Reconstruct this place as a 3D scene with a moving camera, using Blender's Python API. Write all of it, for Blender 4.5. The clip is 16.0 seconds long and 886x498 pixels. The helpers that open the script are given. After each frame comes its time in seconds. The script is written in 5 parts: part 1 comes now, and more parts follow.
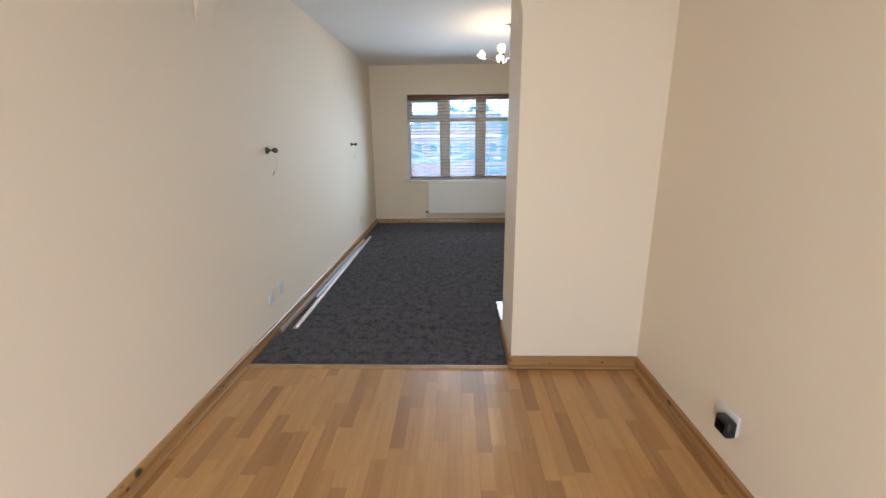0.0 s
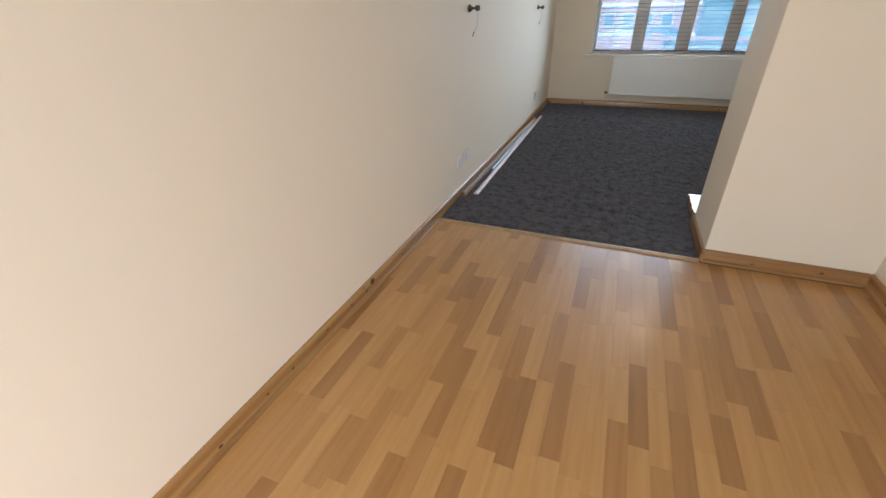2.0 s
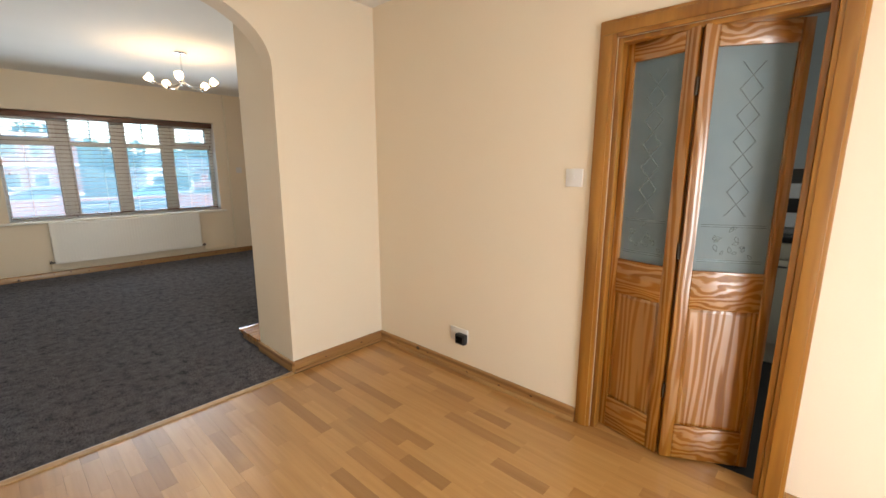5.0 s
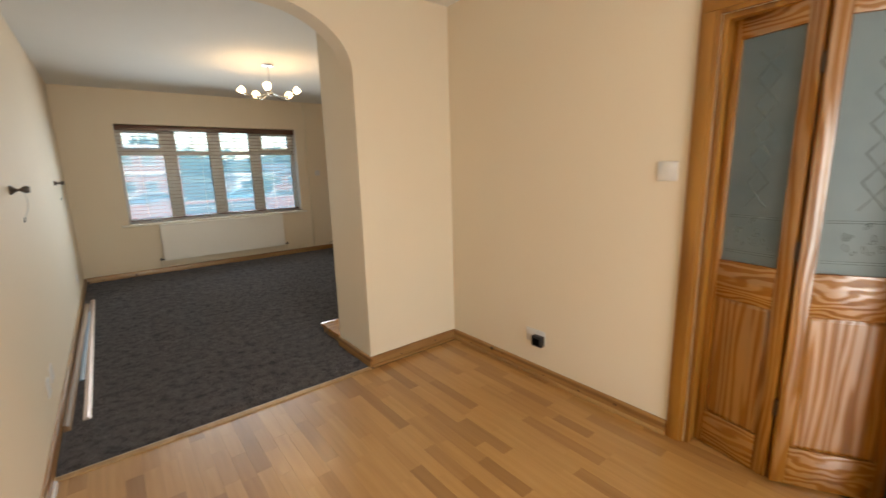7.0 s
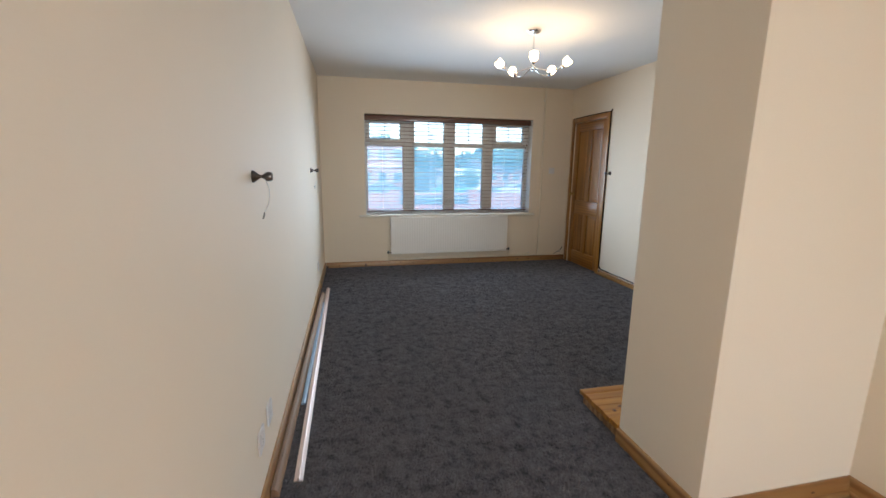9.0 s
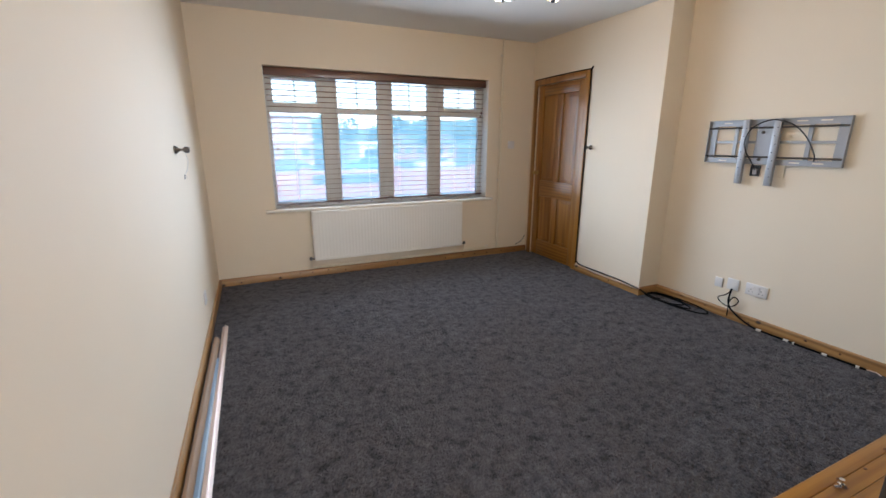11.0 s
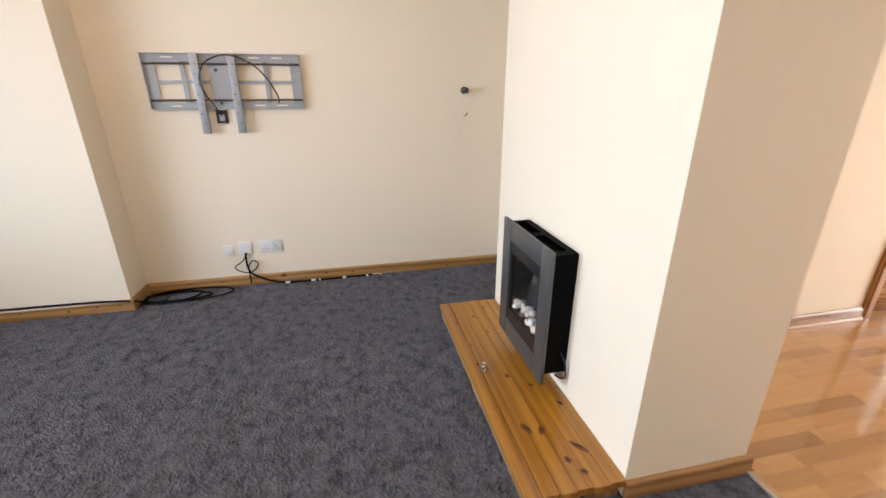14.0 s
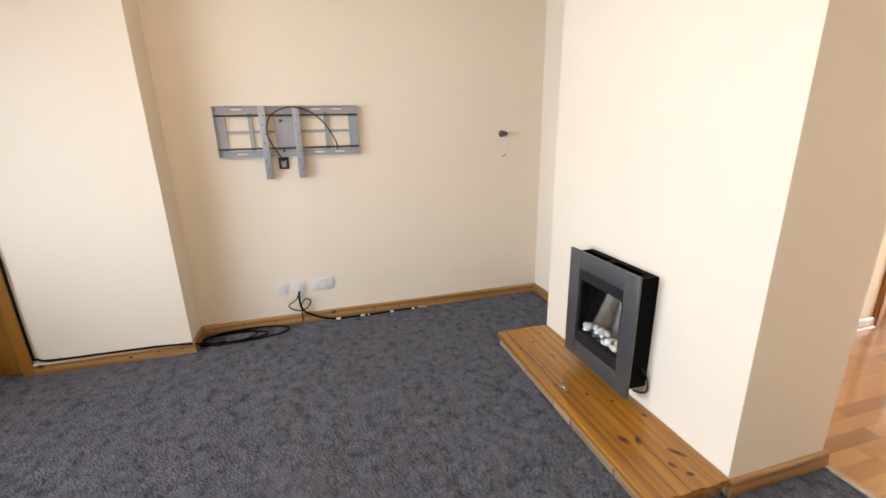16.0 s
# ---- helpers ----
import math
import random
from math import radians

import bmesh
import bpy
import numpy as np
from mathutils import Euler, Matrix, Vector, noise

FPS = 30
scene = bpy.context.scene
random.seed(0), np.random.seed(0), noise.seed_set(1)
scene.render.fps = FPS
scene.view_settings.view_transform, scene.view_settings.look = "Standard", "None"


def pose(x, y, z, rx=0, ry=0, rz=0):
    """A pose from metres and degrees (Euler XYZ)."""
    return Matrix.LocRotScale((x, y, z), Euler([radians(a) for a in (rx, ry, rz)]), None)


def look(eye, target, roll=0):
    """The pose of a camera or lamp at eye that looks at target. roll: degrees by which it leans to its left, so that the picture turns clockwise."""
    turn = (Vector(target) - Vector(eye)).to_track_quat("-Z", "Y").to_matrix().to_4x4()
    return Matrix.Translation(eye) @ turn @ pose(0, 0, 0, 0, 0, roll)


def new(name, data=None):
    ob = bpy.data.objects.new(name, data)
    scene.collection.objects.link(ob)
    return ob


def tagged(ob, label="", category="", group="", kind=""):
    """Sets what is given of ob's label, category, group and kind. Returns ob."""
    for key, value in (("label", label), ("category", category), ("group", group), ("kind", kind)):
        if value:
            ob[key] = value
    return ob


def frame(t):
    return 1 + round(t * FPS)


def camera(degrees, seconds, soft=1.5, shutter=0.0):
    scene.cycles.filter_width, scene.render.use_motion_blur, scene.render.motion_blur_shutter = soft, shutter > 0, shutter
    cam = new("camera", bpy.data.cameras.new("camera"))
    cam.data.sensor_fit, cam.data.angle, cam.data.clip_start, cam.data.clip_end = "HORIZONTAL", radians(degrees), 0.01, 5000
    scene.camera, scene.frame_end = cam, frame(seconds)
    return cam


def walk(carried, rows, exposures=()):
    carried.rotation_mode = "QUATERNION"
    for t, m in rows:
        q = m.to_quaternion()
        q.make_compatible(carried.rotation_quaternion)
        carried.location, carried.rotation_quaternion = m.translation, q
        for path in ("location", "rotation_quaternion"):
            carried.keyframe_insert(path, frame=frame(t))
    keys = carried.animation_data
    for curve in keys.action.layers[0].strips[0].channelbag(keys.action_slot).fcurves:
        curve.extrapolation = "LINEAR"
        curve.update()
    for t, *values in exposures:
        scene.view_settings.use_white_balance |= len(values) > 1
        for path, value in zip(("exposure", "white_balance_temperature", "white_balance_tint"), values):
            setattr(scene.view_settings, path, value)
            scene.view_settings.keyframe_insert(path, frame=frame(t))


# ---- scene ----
cam = camera(93.7, 16.0, shutter=0.3)
PATH = [
    (0, (0.012, -0.003, 1.348), (-0.047, 1.929, 0.832), -0.6),
    (0.5, (0.038, -0.127, 1.348), (-0.056, 1.772, 0.727), -0.5),
    (1, (0.007, -0.228, 1.319), (-0.507, 1.563, 0.591), -2.2),
    (1.5, (-0.088, -0.209, 1.273), (-0.694, 1.442, 0.321), -1.5),
    (2, (-0.244, -0.161, 1.259), (-0.909, 1.443, 0.268), -1.2),
    (2.5, (-0.404, -0.046, 1.242), (-0.956, 1.653, 0.343), 0.7),
    (3, (-0.557, 0.118, 1.258), (-0.805, 1.905, 0.395), 1.8),
    (3.5, (-0.719, 0.132, 1.25), (-0.308, 1.888, 0.386), 4.0),
    (4, (-0.789, 0.026, 1.272), (0.23, 1.591, 0.557), 2.9),
    (4.5, (-0.861, -0.143, 1.297), (0.49, 1.242, 0.789), 0.8),
    (4.7, (-0.872, -0.194, 1.328), (0.581, 1.121, 0.929), 0.3),
    (6.8, (-0.889, -0.175, 1.338), (0.423, 1.285, 0.957), -1.7),
    (7, (-0.902, -0.128, 1.331), (0.319, 1.409, 0.946), -1.6),
    (7.5, (-0.904, 0.13, 1.335), (0.013, 1.868, 0.962), -1.4),
    (8, (-0.904, 0.437, 1.33), (-0.28, 2.297, 0.941), -1.1),
    (8.5, (-0.886, 0.767, 1.337), (-0.527, 2.692, 0.931), -0.9),
    (8.7, (-0.905, 0.916, 1.328), (-0.529, 2.843, 0.947), -0.3),
    (10.8, (-0.918, 2.354, 1.299), (-0.168, 4.143, 0.811), 0.1),
    (11, (-0.886, 2.471, 1.331), (-0.093, 4.238, 0.832), 0.1),
    (11.5, (-0.807, 2.686, 1.308), (0.215, 4.34, 0.839), 0.8),
    (12, (-0.827, 2.955, 1.328), (0.457, 4.391, 0.789), 0.5),
    (12.5, (-0.7, 3.178, 1.329), (0.746, 4.463, 0.822), 0.1),
    (13, (-0.579, 3.348, 1.299), (1.183, 4.149, 0.794), 1.6),
    (13.5, (-0.486, 3.529, 1.304), (1.419, 3.393, 0.711), 2.4),
    (14, (-0.516, 3.56, 1.276), (1.311, 3.16, 0.569), -0.1),
    (14.5, (-0.611, 3.604, 1.251), (1.17, 3.152, 0.461), -1.5),
    (15, (-0.629, 3.707, 1.271), (1.179, 3.327, 0.505), -2.0),
    (15.5, (-0.588, 3.934, 1.288), (1.228, 3.41, 0.635), -0.5),
    (16, (-0.549, 4.079, 1.331), (1.299, 3.555, 0.774), -1.2),
]
walk(cam, [(t, look(eye, target, roll)) for t, eye, target, roll in PATH], [(0, 2.32, 6710, 18.0), (2.4, 2.21, 6660, 17.0), (3.5, 2.28, 6410, 17.0), (4.0, 2.33, 6510, 17.0), (4.7, 2.51, 7360, 18.0), (6.8, 2.16, 9000, 20.0), (7.2, 2.16, 8000, 17.0), (8.5, 2.28, 6860, 18.0), (11, 2.6, 7050, 23.0), (12.5, 2.85, 7450, 25.0), (13.5, 2.97, 7350, 25.0), (14.2, 3.05, 7450, 25.0), (16, 3.05, 7650, 25.0)])

# ---- world, sun, large lights ----
world = bpy.data.worlds.new("overcast_sky")
scene.world = world
world.use_nodes = True
wn, wl = world.node_tree.nodes, world.node_tree.links
sky = wn.new("ShaderNodeTexSky")
sky.sky_type, sky.sun_disc = "NISHITA", False
sky.sun_elevation, sky.sun_rotation = radians(42), radians(150)
wl.new(sky.outputs["Color"], wn["Background"].inputs["Color"])
wn["Background"].inputs["Strength"].default_value = 0.125


def lamp(name, kind, m, energy, colour, **settings):
    data = bpy.data.lights.new(name, kind)
    data.energy, data.color = energy, colour
    if kind == "SUN":
        data.angle = settings["angle"]
    if kind == "AREA":
        data.shape, data.size, data.size_y = "RECTANGLE", settings["size"], settings["size_y"]
        data.spread = settings["spread"]
    if kind == "POINT":
        data.shadow_soft_size = settings["radius"]
    ob = new(name, data)
    ob.matrix_world = m
    return ob


lamp("sun", "SUN", look((0, 0, 30), (9, 18, 0)), 1.25, (1.0, 0.95, 0.88), angle=radians(12))
for z in (0.93, 1.33, 1.73):
    lamp("front_window_daylight", "AREA", look((0.42, 6.715, z), (0.42, 0.7, z - 1.06)), 3.6, (0.55, 0.785, 1.0), size=2.24, size_y=0.4, spread=radians(122))
lamp("rear_window_daylight", "AREA", look((-0.1, -1.72, 1.05), (-0.1, 3, 0.8)), 8.4, (0.88, 0.94, 1.0), size=1.2, size_y=1.8, spread=radians(180))
lamp("kitchen_window_daylight", "AREA", look((2.0, -1.42, 1.5), (2.2, 0.5, 1.2)), 1.25, (0.72, 0.9, 1.0), size=1.2, size_y=1.0, spread=radians(180))

# ---- materials ----


def nodes_of(name):
    m = bpy.data.materials.new(name)
    m.use_nodes = True
    t = m.node_tree
    return m, t.nodes, t.links, t.nodes["Principled BSDF"]


def coords(n, l, scale=(1, 1, 1), kind="Object"):
    tc, mp = n.new("ShaderNodeTexCoord"), n.new("ShaderNodeMapping")
    l.new(tc.outputs[kind], mp.inputs["Vector"])
    mp.inputs["Scale"].default_value = scale
    return mp.outputs["Vector"]


def noise_tex(n, l, vec, scale, detail=4.0, rough=0.55):
    x = n.new("ShaderNodeTexNoise")
    x.inputs["Scale"].default_value, x.inputs["Detail"].default_value, x.inputs["Roughness"].default_value = scale, detail, rough
    l.new(vec, x.inputs["Vector"])
    return x.outputs["Fac"]


def ramp(n, l, fac, stops):
    r = n.new("ShaderNodeValToRGB")
    e = r.color_ramp.elements
    while len(e) < len(stops):
        e.new(0.5)
    for el, (pos, col) in zip(e, stops):
        el.position, el.color = pos, (*col, 1)
    l.new(fac, r.inputs["Fac"])
    return r.outputs["Color"]


def mix(n, l, a, b, fac, mode="MIX"):
    x = n.new("ShaderNodeMix")
    x.data_type, x.blend_type = "RGBA", mode
    for sock, val in ((x.inputs["Factor"], fac), (x.inputs["A"], a), (x.inputs["B"], b)):
        if isinstance(val, (int, float)):
            sock.default_value = val
        elif isinstance(val, tuple):
            sock.default_value = (*val, 1)
        else:
            l.new(val, sock)
    return x.outputs["Result"]


def bump(n, l, b, height, strength, dist):
    x = n.new("ShaderNodeBump")
    x.inputs["Strength"].default_value, x.inputs["Distance"].default_value = strength, dist
    l.new(height, x.inputs["Height"])
    l.new(x.outputs["Normal"], b.inputs["Normal"])


def plain(name, col, rough=0.5, metal=0.0, vary=0.06, grain=40.0, relief=0.05, spec=0.5, big=2.5):
    """Paint, plastic or metal with a little unevenness at two sizes."""
    m, n, l, b = nodes_of(name)
    v = coords(n, l)
    f1, f2 = noise_tex(n, l, v, big, 3), noise_tex(n, l, v, grain, 3)
    lo, hi = tuple(c * (1 - vary) for c in col), tuple(min(1, c * (1 + vary)) for c in col)
    c = mix(n, l, ramp(n, l, f1, [(0.3, lo), (0.7, hi)]), ramp(n, l, f2, [(0.3, lo), (0.7, hi)]), 0.4)
    l.new(c, b.inputs["Base Color"])
    r = n.new("ShaderNodeMapRange")
    r.inputs["To Min"].default_value, r.inputs["To Max"].default_value = max(0.02, rough - 0.06), min(1, rough + 0.06)
    l.new(f1, r.inputs["Value"])
    l.new(r.outputs["Result"], b.inputs["Roughness"])
    b.inputs["Metallic"].default_value, b.inputs["Specular IOR Level"].default_value = metal, spec
    if relief:
        bump(n, l, b, f2, relief, 0.002)
    return m


def wood(name, axis, dark, mid, light, knots=0.5, rough=0.35, coat=0.3, per="", fine=1.0, ring=1.0, figure=0.35, relief=0.12, spread=1.0, coat_rough=0.15, depth=0.0015, coat_ior=1.5, band="", streak=0.0, warp=7.0):
    """Sawn softwood: grain along the axis, rings, knots, per-piece tint."""
    m, n, l, b = nodes_of(name)
    s = [26.0 * fine] * 3
    s[axis] = 1.3 * fine
    vec = coords(n, l, tuple(s))
    if per:
        tint = n.new("ShaderNodeObjectInfo").outputs["Random"] if per == "object" else n.new("ShaderNodeNewGeometry").outputs["Random Per Island"]
        add, mul = n.new("ShaderNodeVectorMath"), n.new("ShaderNodeMath")
        mul.operation, mul.inputs[1].default_value = "MULTIPLY", 61.0
        l.new(tint, mul.inputs[0])
        l.new(vec, add.inputs[0])
        l.new(mul.outputs[0], add.inputs[1])
        vec = add.outputs[0]
    g = noise_tex(n, l, vec, 1.0, 5, 0.6)
    s2 = [7.0] * 3
    s2[axis] = 0.55
    vec2 = coords(n, l, tuple(s2))
    wav = n.new("ShaderNodeTexWave")
    wav.bands_direction = band or "XYZ"[(axis + 1) % 3]
    wav.inputs["Scale"].default_value, wav.inputs["Distortion"].default_value, wav.inputs["Detail"].default_value = 0.9 * ring, warp, 2.5
    l.new(vec2, wav.inputs["Vector"])
    base = ramp(n, l, g, [(0.28, dark), (0.5, mid), (0.72, light)])
    base = mix(n, l, base, ramp(n, l, wav.outputs["Fac"], [(0.1, dark), (0.75, light)]), figure)
    if knots:
        s3 = [8.0] * 3
        s3[axis] = 6.0
        vor = n.new("ShaderNodeTexVoronoi")
        vor.inputs["Scale"].default_value = 1.0
        l.new(coords(n, l, tuple(s3)), vor.inputs["Vector"])
        k = ramp(n, l, vor.outputs["Distance"], [(0.05 * knots + 0.03, (1, 1, 1)), (0.09 * knots + 0.05, (0, 0, 0))])
        base = mix(n, l, base, tuple(c * 0.22 for c in dark), k)
    if per:
        base = mix(n, l, base, ramp(n, l, tint, [(0.0, (0.66, 0.58, 0.5)), (0.25, (0.78, 0.7, 0.62)), (0.5, (0.96, 0.93, 0.88)), (0.75, (1.0, 0.98, 0.94)), (1.0, (1.0, 1.0, 1.0))]), spread, "MULTIPLY")
    l.new(base, b.inputs["Base Color"])
    b.inputs["Roughness"].default_value, b.inputs["Coat Weight"].default_value, b.inputs["Coat Roughness"].default_value = rough, coat, coat_rough
    b.inputs["Coat IOR"].default_value = coat_ior
    if streak:
        # raised early wood holds the varnish, late wood stays dull
        fig = n.new("ShaderNodeMapRange")
        fig.inputs["From Min"].default_value, fig.inputs["From Max"].default_value = 0.3, 0.75
        fig.inputs["To Min"].default_value, fig.inputs["To Max"].default_value = coat * (1 - streak), coat
        l.new(wav.outputs["Fac"], fig.inputs["Value"])
        l.new(fig.outputs["Result"], b.inputs["Coat Weight"])
    bump(n, l, b, g, relief, depth)
    if coat > 0.7:
        l.new(b.inputs["Normal"].links[0].from_socket, b.inputs["Coat Normal"])
    return m


def glass(name, tint, rough, gloss, haze=0.0):
    """Thin clear glass: see-through, glossier at a slant, with a tinted layer that imitates glare haze."""
    m, n, l, b = nodes_of(name)
    tr, gl, mx = n.new("ShaderNodeBsdfTransparent"), n.new("ShaderNodeBsdfGlossy"), n.new("ShaderNodeMixShader")
    tr.inputs["Color"].default_value = (*tint, 1)
    gl.inputs["Roughness"].default_value = rough
    lw, pw, mu = n.new("ShaderNodeLayerWeight"), n.new("ShaderNodeMath"), n.new("ShaderNodeMath")
    lw.inputs["Blend"].default_value = 0.5
    pw.operation, pw.inputs[1].default_value = "POWER", 4.0
    mu.operation, mu.inputs[1].default_value, mu.inputs[2].default_value = "MULTIPLY_ADD", gloss, 0.02
    l.new(lw.outputs["Facing"], pw.inputs[0])
    l.new(pw.outputs[0], mu.inputs[0])
    l.new(mu.outputs[0], mx.inputs[0])
    l.new(tr.outputs[0], mx.inputs[1])
    l.new(gl.outputs[0], mx.inputs[2])
    last = mx.outputs[0]
    # cyan scatter layer puts the veiling glare of the bright outdoors into the pane
    if haze:
        haze_bsdf, m2 = n.new("ShaderNodeBsdfTranslucent"), n.new("ShaderNodeMixShader")
        haze_bsdf.inputs["Color"].default_value = (0.42, 0.86, 1.0, 1)
        m2.inputs[0].default_value = haze
        l.new(last, m2.inputs[1])
        l.new(haze_bsdf.outputs[0], m2.inputs[2])
        last = m2.outputs[0]
    l.new(last, n["Material Output"].inputs["Surface"])
    return m


WALL = plain("cream_emulsion", (0.805, 0.697, 0.56), 0.75, vary=0.02, grain=160, relief=0.1, spec=0.25, big=1.2)
CEIL = plain("white_ceiling_paint", (0.80, 0.79, 0.77), 0.85, vary=0.02, grain=120, relief=0.12, spec=0.2)
WHITE = plain("white_plastic", (0.72, 0.7, 0.69), 0.3, vary=0.02, relief=0.0)
UPVC = plain("white_upvc", (0.84, 0.83, 0.81), 0.25, vary=0.02, relief=0.02)
RADP = plain("white_enamel", (0.84, 0.82, 0.78), 0.3, vary=0.02, relief=0.02)
PIPE = plain("cream_gloss_paint", (0.78, 0.7, 0.56), 0.3, vary=0.03, relief=0.02)
BLACK = plain("black_plastic", (0.012, 0.012, 0.014), 0.35, vary=0.1, relief=0.02)
BLACKM = plain("black_sheet_metal", (0.004, 0.004, 0.0045), 0.6, vary=0.15, relief=0.03, spec=0.04)
FLEX = plain("matt_black_flex", (0.005, 0.005, 0.006), 0.7, vary=0.1, relief=0.02, spec=0.08)
GRAPH = plain("graphite_metal_paint", (0.12, 0.12, 0.124), 0.38, metal=0.6, vary=0.08, grain=300, relief=0.03)
STEEL = plain("grey_powder_coated_steel", (0.34, 0.35, 0.37), 0.42, metal=0.35, vary=0.06, grain=200, relief=0.04)
CHROME = plain("chrome", (0.75, 0.75, 0.76), 0.12, metal=1.0, vary=0.03, relief=0.0)
DULL = plain("dull_nickel", (0.13, 0.12, 0.115), 0.3, metal=1.0, vary=0.1, relief=0.02)
ALU = plain("brushed_aluminium", (0.82, 0.68, 0.63), 0.34, metal=0.9, vary=0.05, grain=300, relief=0.05)
BLUEP = plain("pale_blue_plastic", (0.2, 0.3, 0.4), 0.35, vary=0.05, relief=0.02)
BRASS = plain("aged_brass", (0.42, 0.3, 0.12), 0.35, metal=1.0, vary=0.1, relief=0.02)
WIRE = plain("white_flex", (0.7, 0.68, 0.64), 0.4, vary=0.03, relief=0.0)
SKIRT_X = wood("pine_along_x", 0, (0.18, 0.073, 0.02), (0.33, 0.16, 0.052), (0.44, 0.245, 0.094), 1.2)
SKIRT_Y = wood("pine_along_y", 1, (0.18, 0.073, 0.02), (0.33, 0.16, 0.052), (0.44, 0.245, 0.094), 1.2)
DOORP = wood("honey_pine_upright", 2, (0.17, 0.058, 0.005), (0.29, 0.112, 0.014), (0.39, 0.168, 0.029), 0.0, 0.4, 0.4, relief=0.4, coat_rough=0.3, figure=0.5, ring=1.5)
DOORH = wood("honey_pine_crosswise", 1, (0.17, 0.058, 0.005), (0.29, 0.112, 0.014), (0.39, 0.168, 0.029), 0.0, 0.4, 0.4, relief=0.4, coat_rough=0.3, figure=0.5, ring=1.5)
FOLDP = wood("folding_door_pine_upright", 2, (0.15, 0.045, 0.002), (0.28, 0.098, 0.005), (0.37, 0.145, 0.011), 0.0, 0.42, 1.0, relief=0.7, coat_rough=0.29, figure=0.3, ring=1.7, depth=0.003, coat_ior=2.25, warp=18.0, band="Y", streak=0.85)
FOLDH = wood("folding_door_pine_rail", 1, (0.15, 0.045, 0.002), (0.28, 0.098, 0.005), (0.37, 0.145, 0.011), 0.0, 0.42, 1.0, relief=0.7, coat_rough=0.29, figure=0.3, ring=1.7, depth=0.003, coat_ior=2.25, warp=18.0, band="Z", streak=0.9)
# the blind's mahogany again, lightened to put the window glare into the slat colour
SLAT = wood("glare_lightened_slat", 0, (0.17, 0.07, 0.03), (0.26, 0.12, 0.06), (0.33, 0.17, 0.095), 0.0, 0.35, 0.5, relief=0.02, coat_rough=0.12)
HEARTH = wood("knotty_pine_boards", 0, (0.25, 0.085, 0.006), (0.38, 0.148, 0.013), (0.47, 0.21, 0.026), 0.0, 0.34, 0.4, per="object", spread=0.45, figure=0.32)
BARK = wood("rough_sawn_edge", 0, (0.16, 0.08, 0.035), (0.32, 0.19, 0.1), (0.46, 0.31, 0.19), 0.6, 0.7, 0.0, per="object")
BLIND = wood("mahogany_stain", 0, (0.07, 0.025, 0.014), (0.13, 0.05, 0.028), (0.18, 0.075, 0.045), 0.0, 0.3, 0.4)
TRIMW = wood("pine_bar", 1, (0.16, 0.085, 0.042), (0.25, 0.145, 0.08), (0.33, 0.2, 0.12), 0.3, 0.6, 0.0)
BEAD = wood("pale_bead", 1, (0.32, 0.18, 0.075), (0.40, 0.24, 0.11), (0.47, 0.30, 0.15), 0.0)
BEAD_Y = wood("quarter_round_along_y", 1, (0.2, 0.085, 0.026), (0.35, 0.18, 0.062), (0.45, 0.255, 0.1), 0.0)
BEAD_X = wood("quarter_round_along_x", 0, (0.2, 0.085, 0.026), (0.35, 0.18, 0.062), (0.45, 0.255, 0.1), 0.0)
LAM = dict(axis=1, dark=(0.425, 0.215, 0.068), mid=(0.485, 0.256, 0.089), light=(0.535, 0.298, 0.111), knots=0.0, rough=0.36, coat=0.75, coat_rough=0.09, fine=1.4, ring=1.0, figure=0.07, relief=0.015, spread=1.0)
LAM_O = wood("laminate_strip", per="object", **LAM)
LAM_I = wood("laminate_field", per="island", **LAM)
PANE = glass("window_glass", (0.94, 0.98, 1.0), 0.02, 0.5, 0.3)
FIREGLASS = glass("fire_glass", (0.94, 0.95, 0.96), 0.03, 0.8)


def carpet_material():
    m, n, l, b = nodes_of("charcoal_carpet")
    v = coords(n, l)
    f1, f2, f3 = noise_tex(n, l, v, 18, 5, 0.7), noise_tex(n, l, v, 130, 4, 0.8), noise_tex(n, l, v, 9.0, 4, 0.7)
    c = mix(n, l, ramp(n, l, f1, [(0.36, (0.066, 0.064, 0.072)), (0.47, (0.11, 0.108, 0.12)), (0.66, (0.146, 0.144, 0.159))]), ramp(n, l, f2, [(0.41, (0.03, 0.03, 0.032)), (0.5, (0.088, 0.087, 0.096)), (0.59, (0.2, 0.197, 0.215))]), 0.25)
    c = mix(n, l, c, ramp(n, l, f3, [(0.31, (0.78, 0.78, 0.79)), (0.45, (1.0, 1.0, 1.0)), (0.68, (1.1, 1.1, 1.1))]), 1.0, "MULTIPLY")
    l.new(c, b.inputs["Base Color"])
    b.inputs["Roughness"].default_value, b.inputs["Specular IOR Level"].default_value = 1.0, 0.02
    b.inputs["Diffuse Roughness"].default_value = 1.0
    bump(n, l, b, f2, 0.6, 0.005)
    return m


def frosted_material():
    m, n, l, b = nodes_of("frosted_glass")
    v = coords(n, l)
    f = noise_tex(n, l, v, 5, 3)
    l.new(ramp(n, l, f, [(0.3, (0.44, 0.57, 0.62)), (0.7, (0.58, 0.7, 0.74))]), b.inputs["Base Color"])
    b.inputs["Roughness"].default_value, b.inputs["Transmission Weight"].default_value, b.inputs["IOR"].default_value = 0.42, 0.85, 1.3
    return m


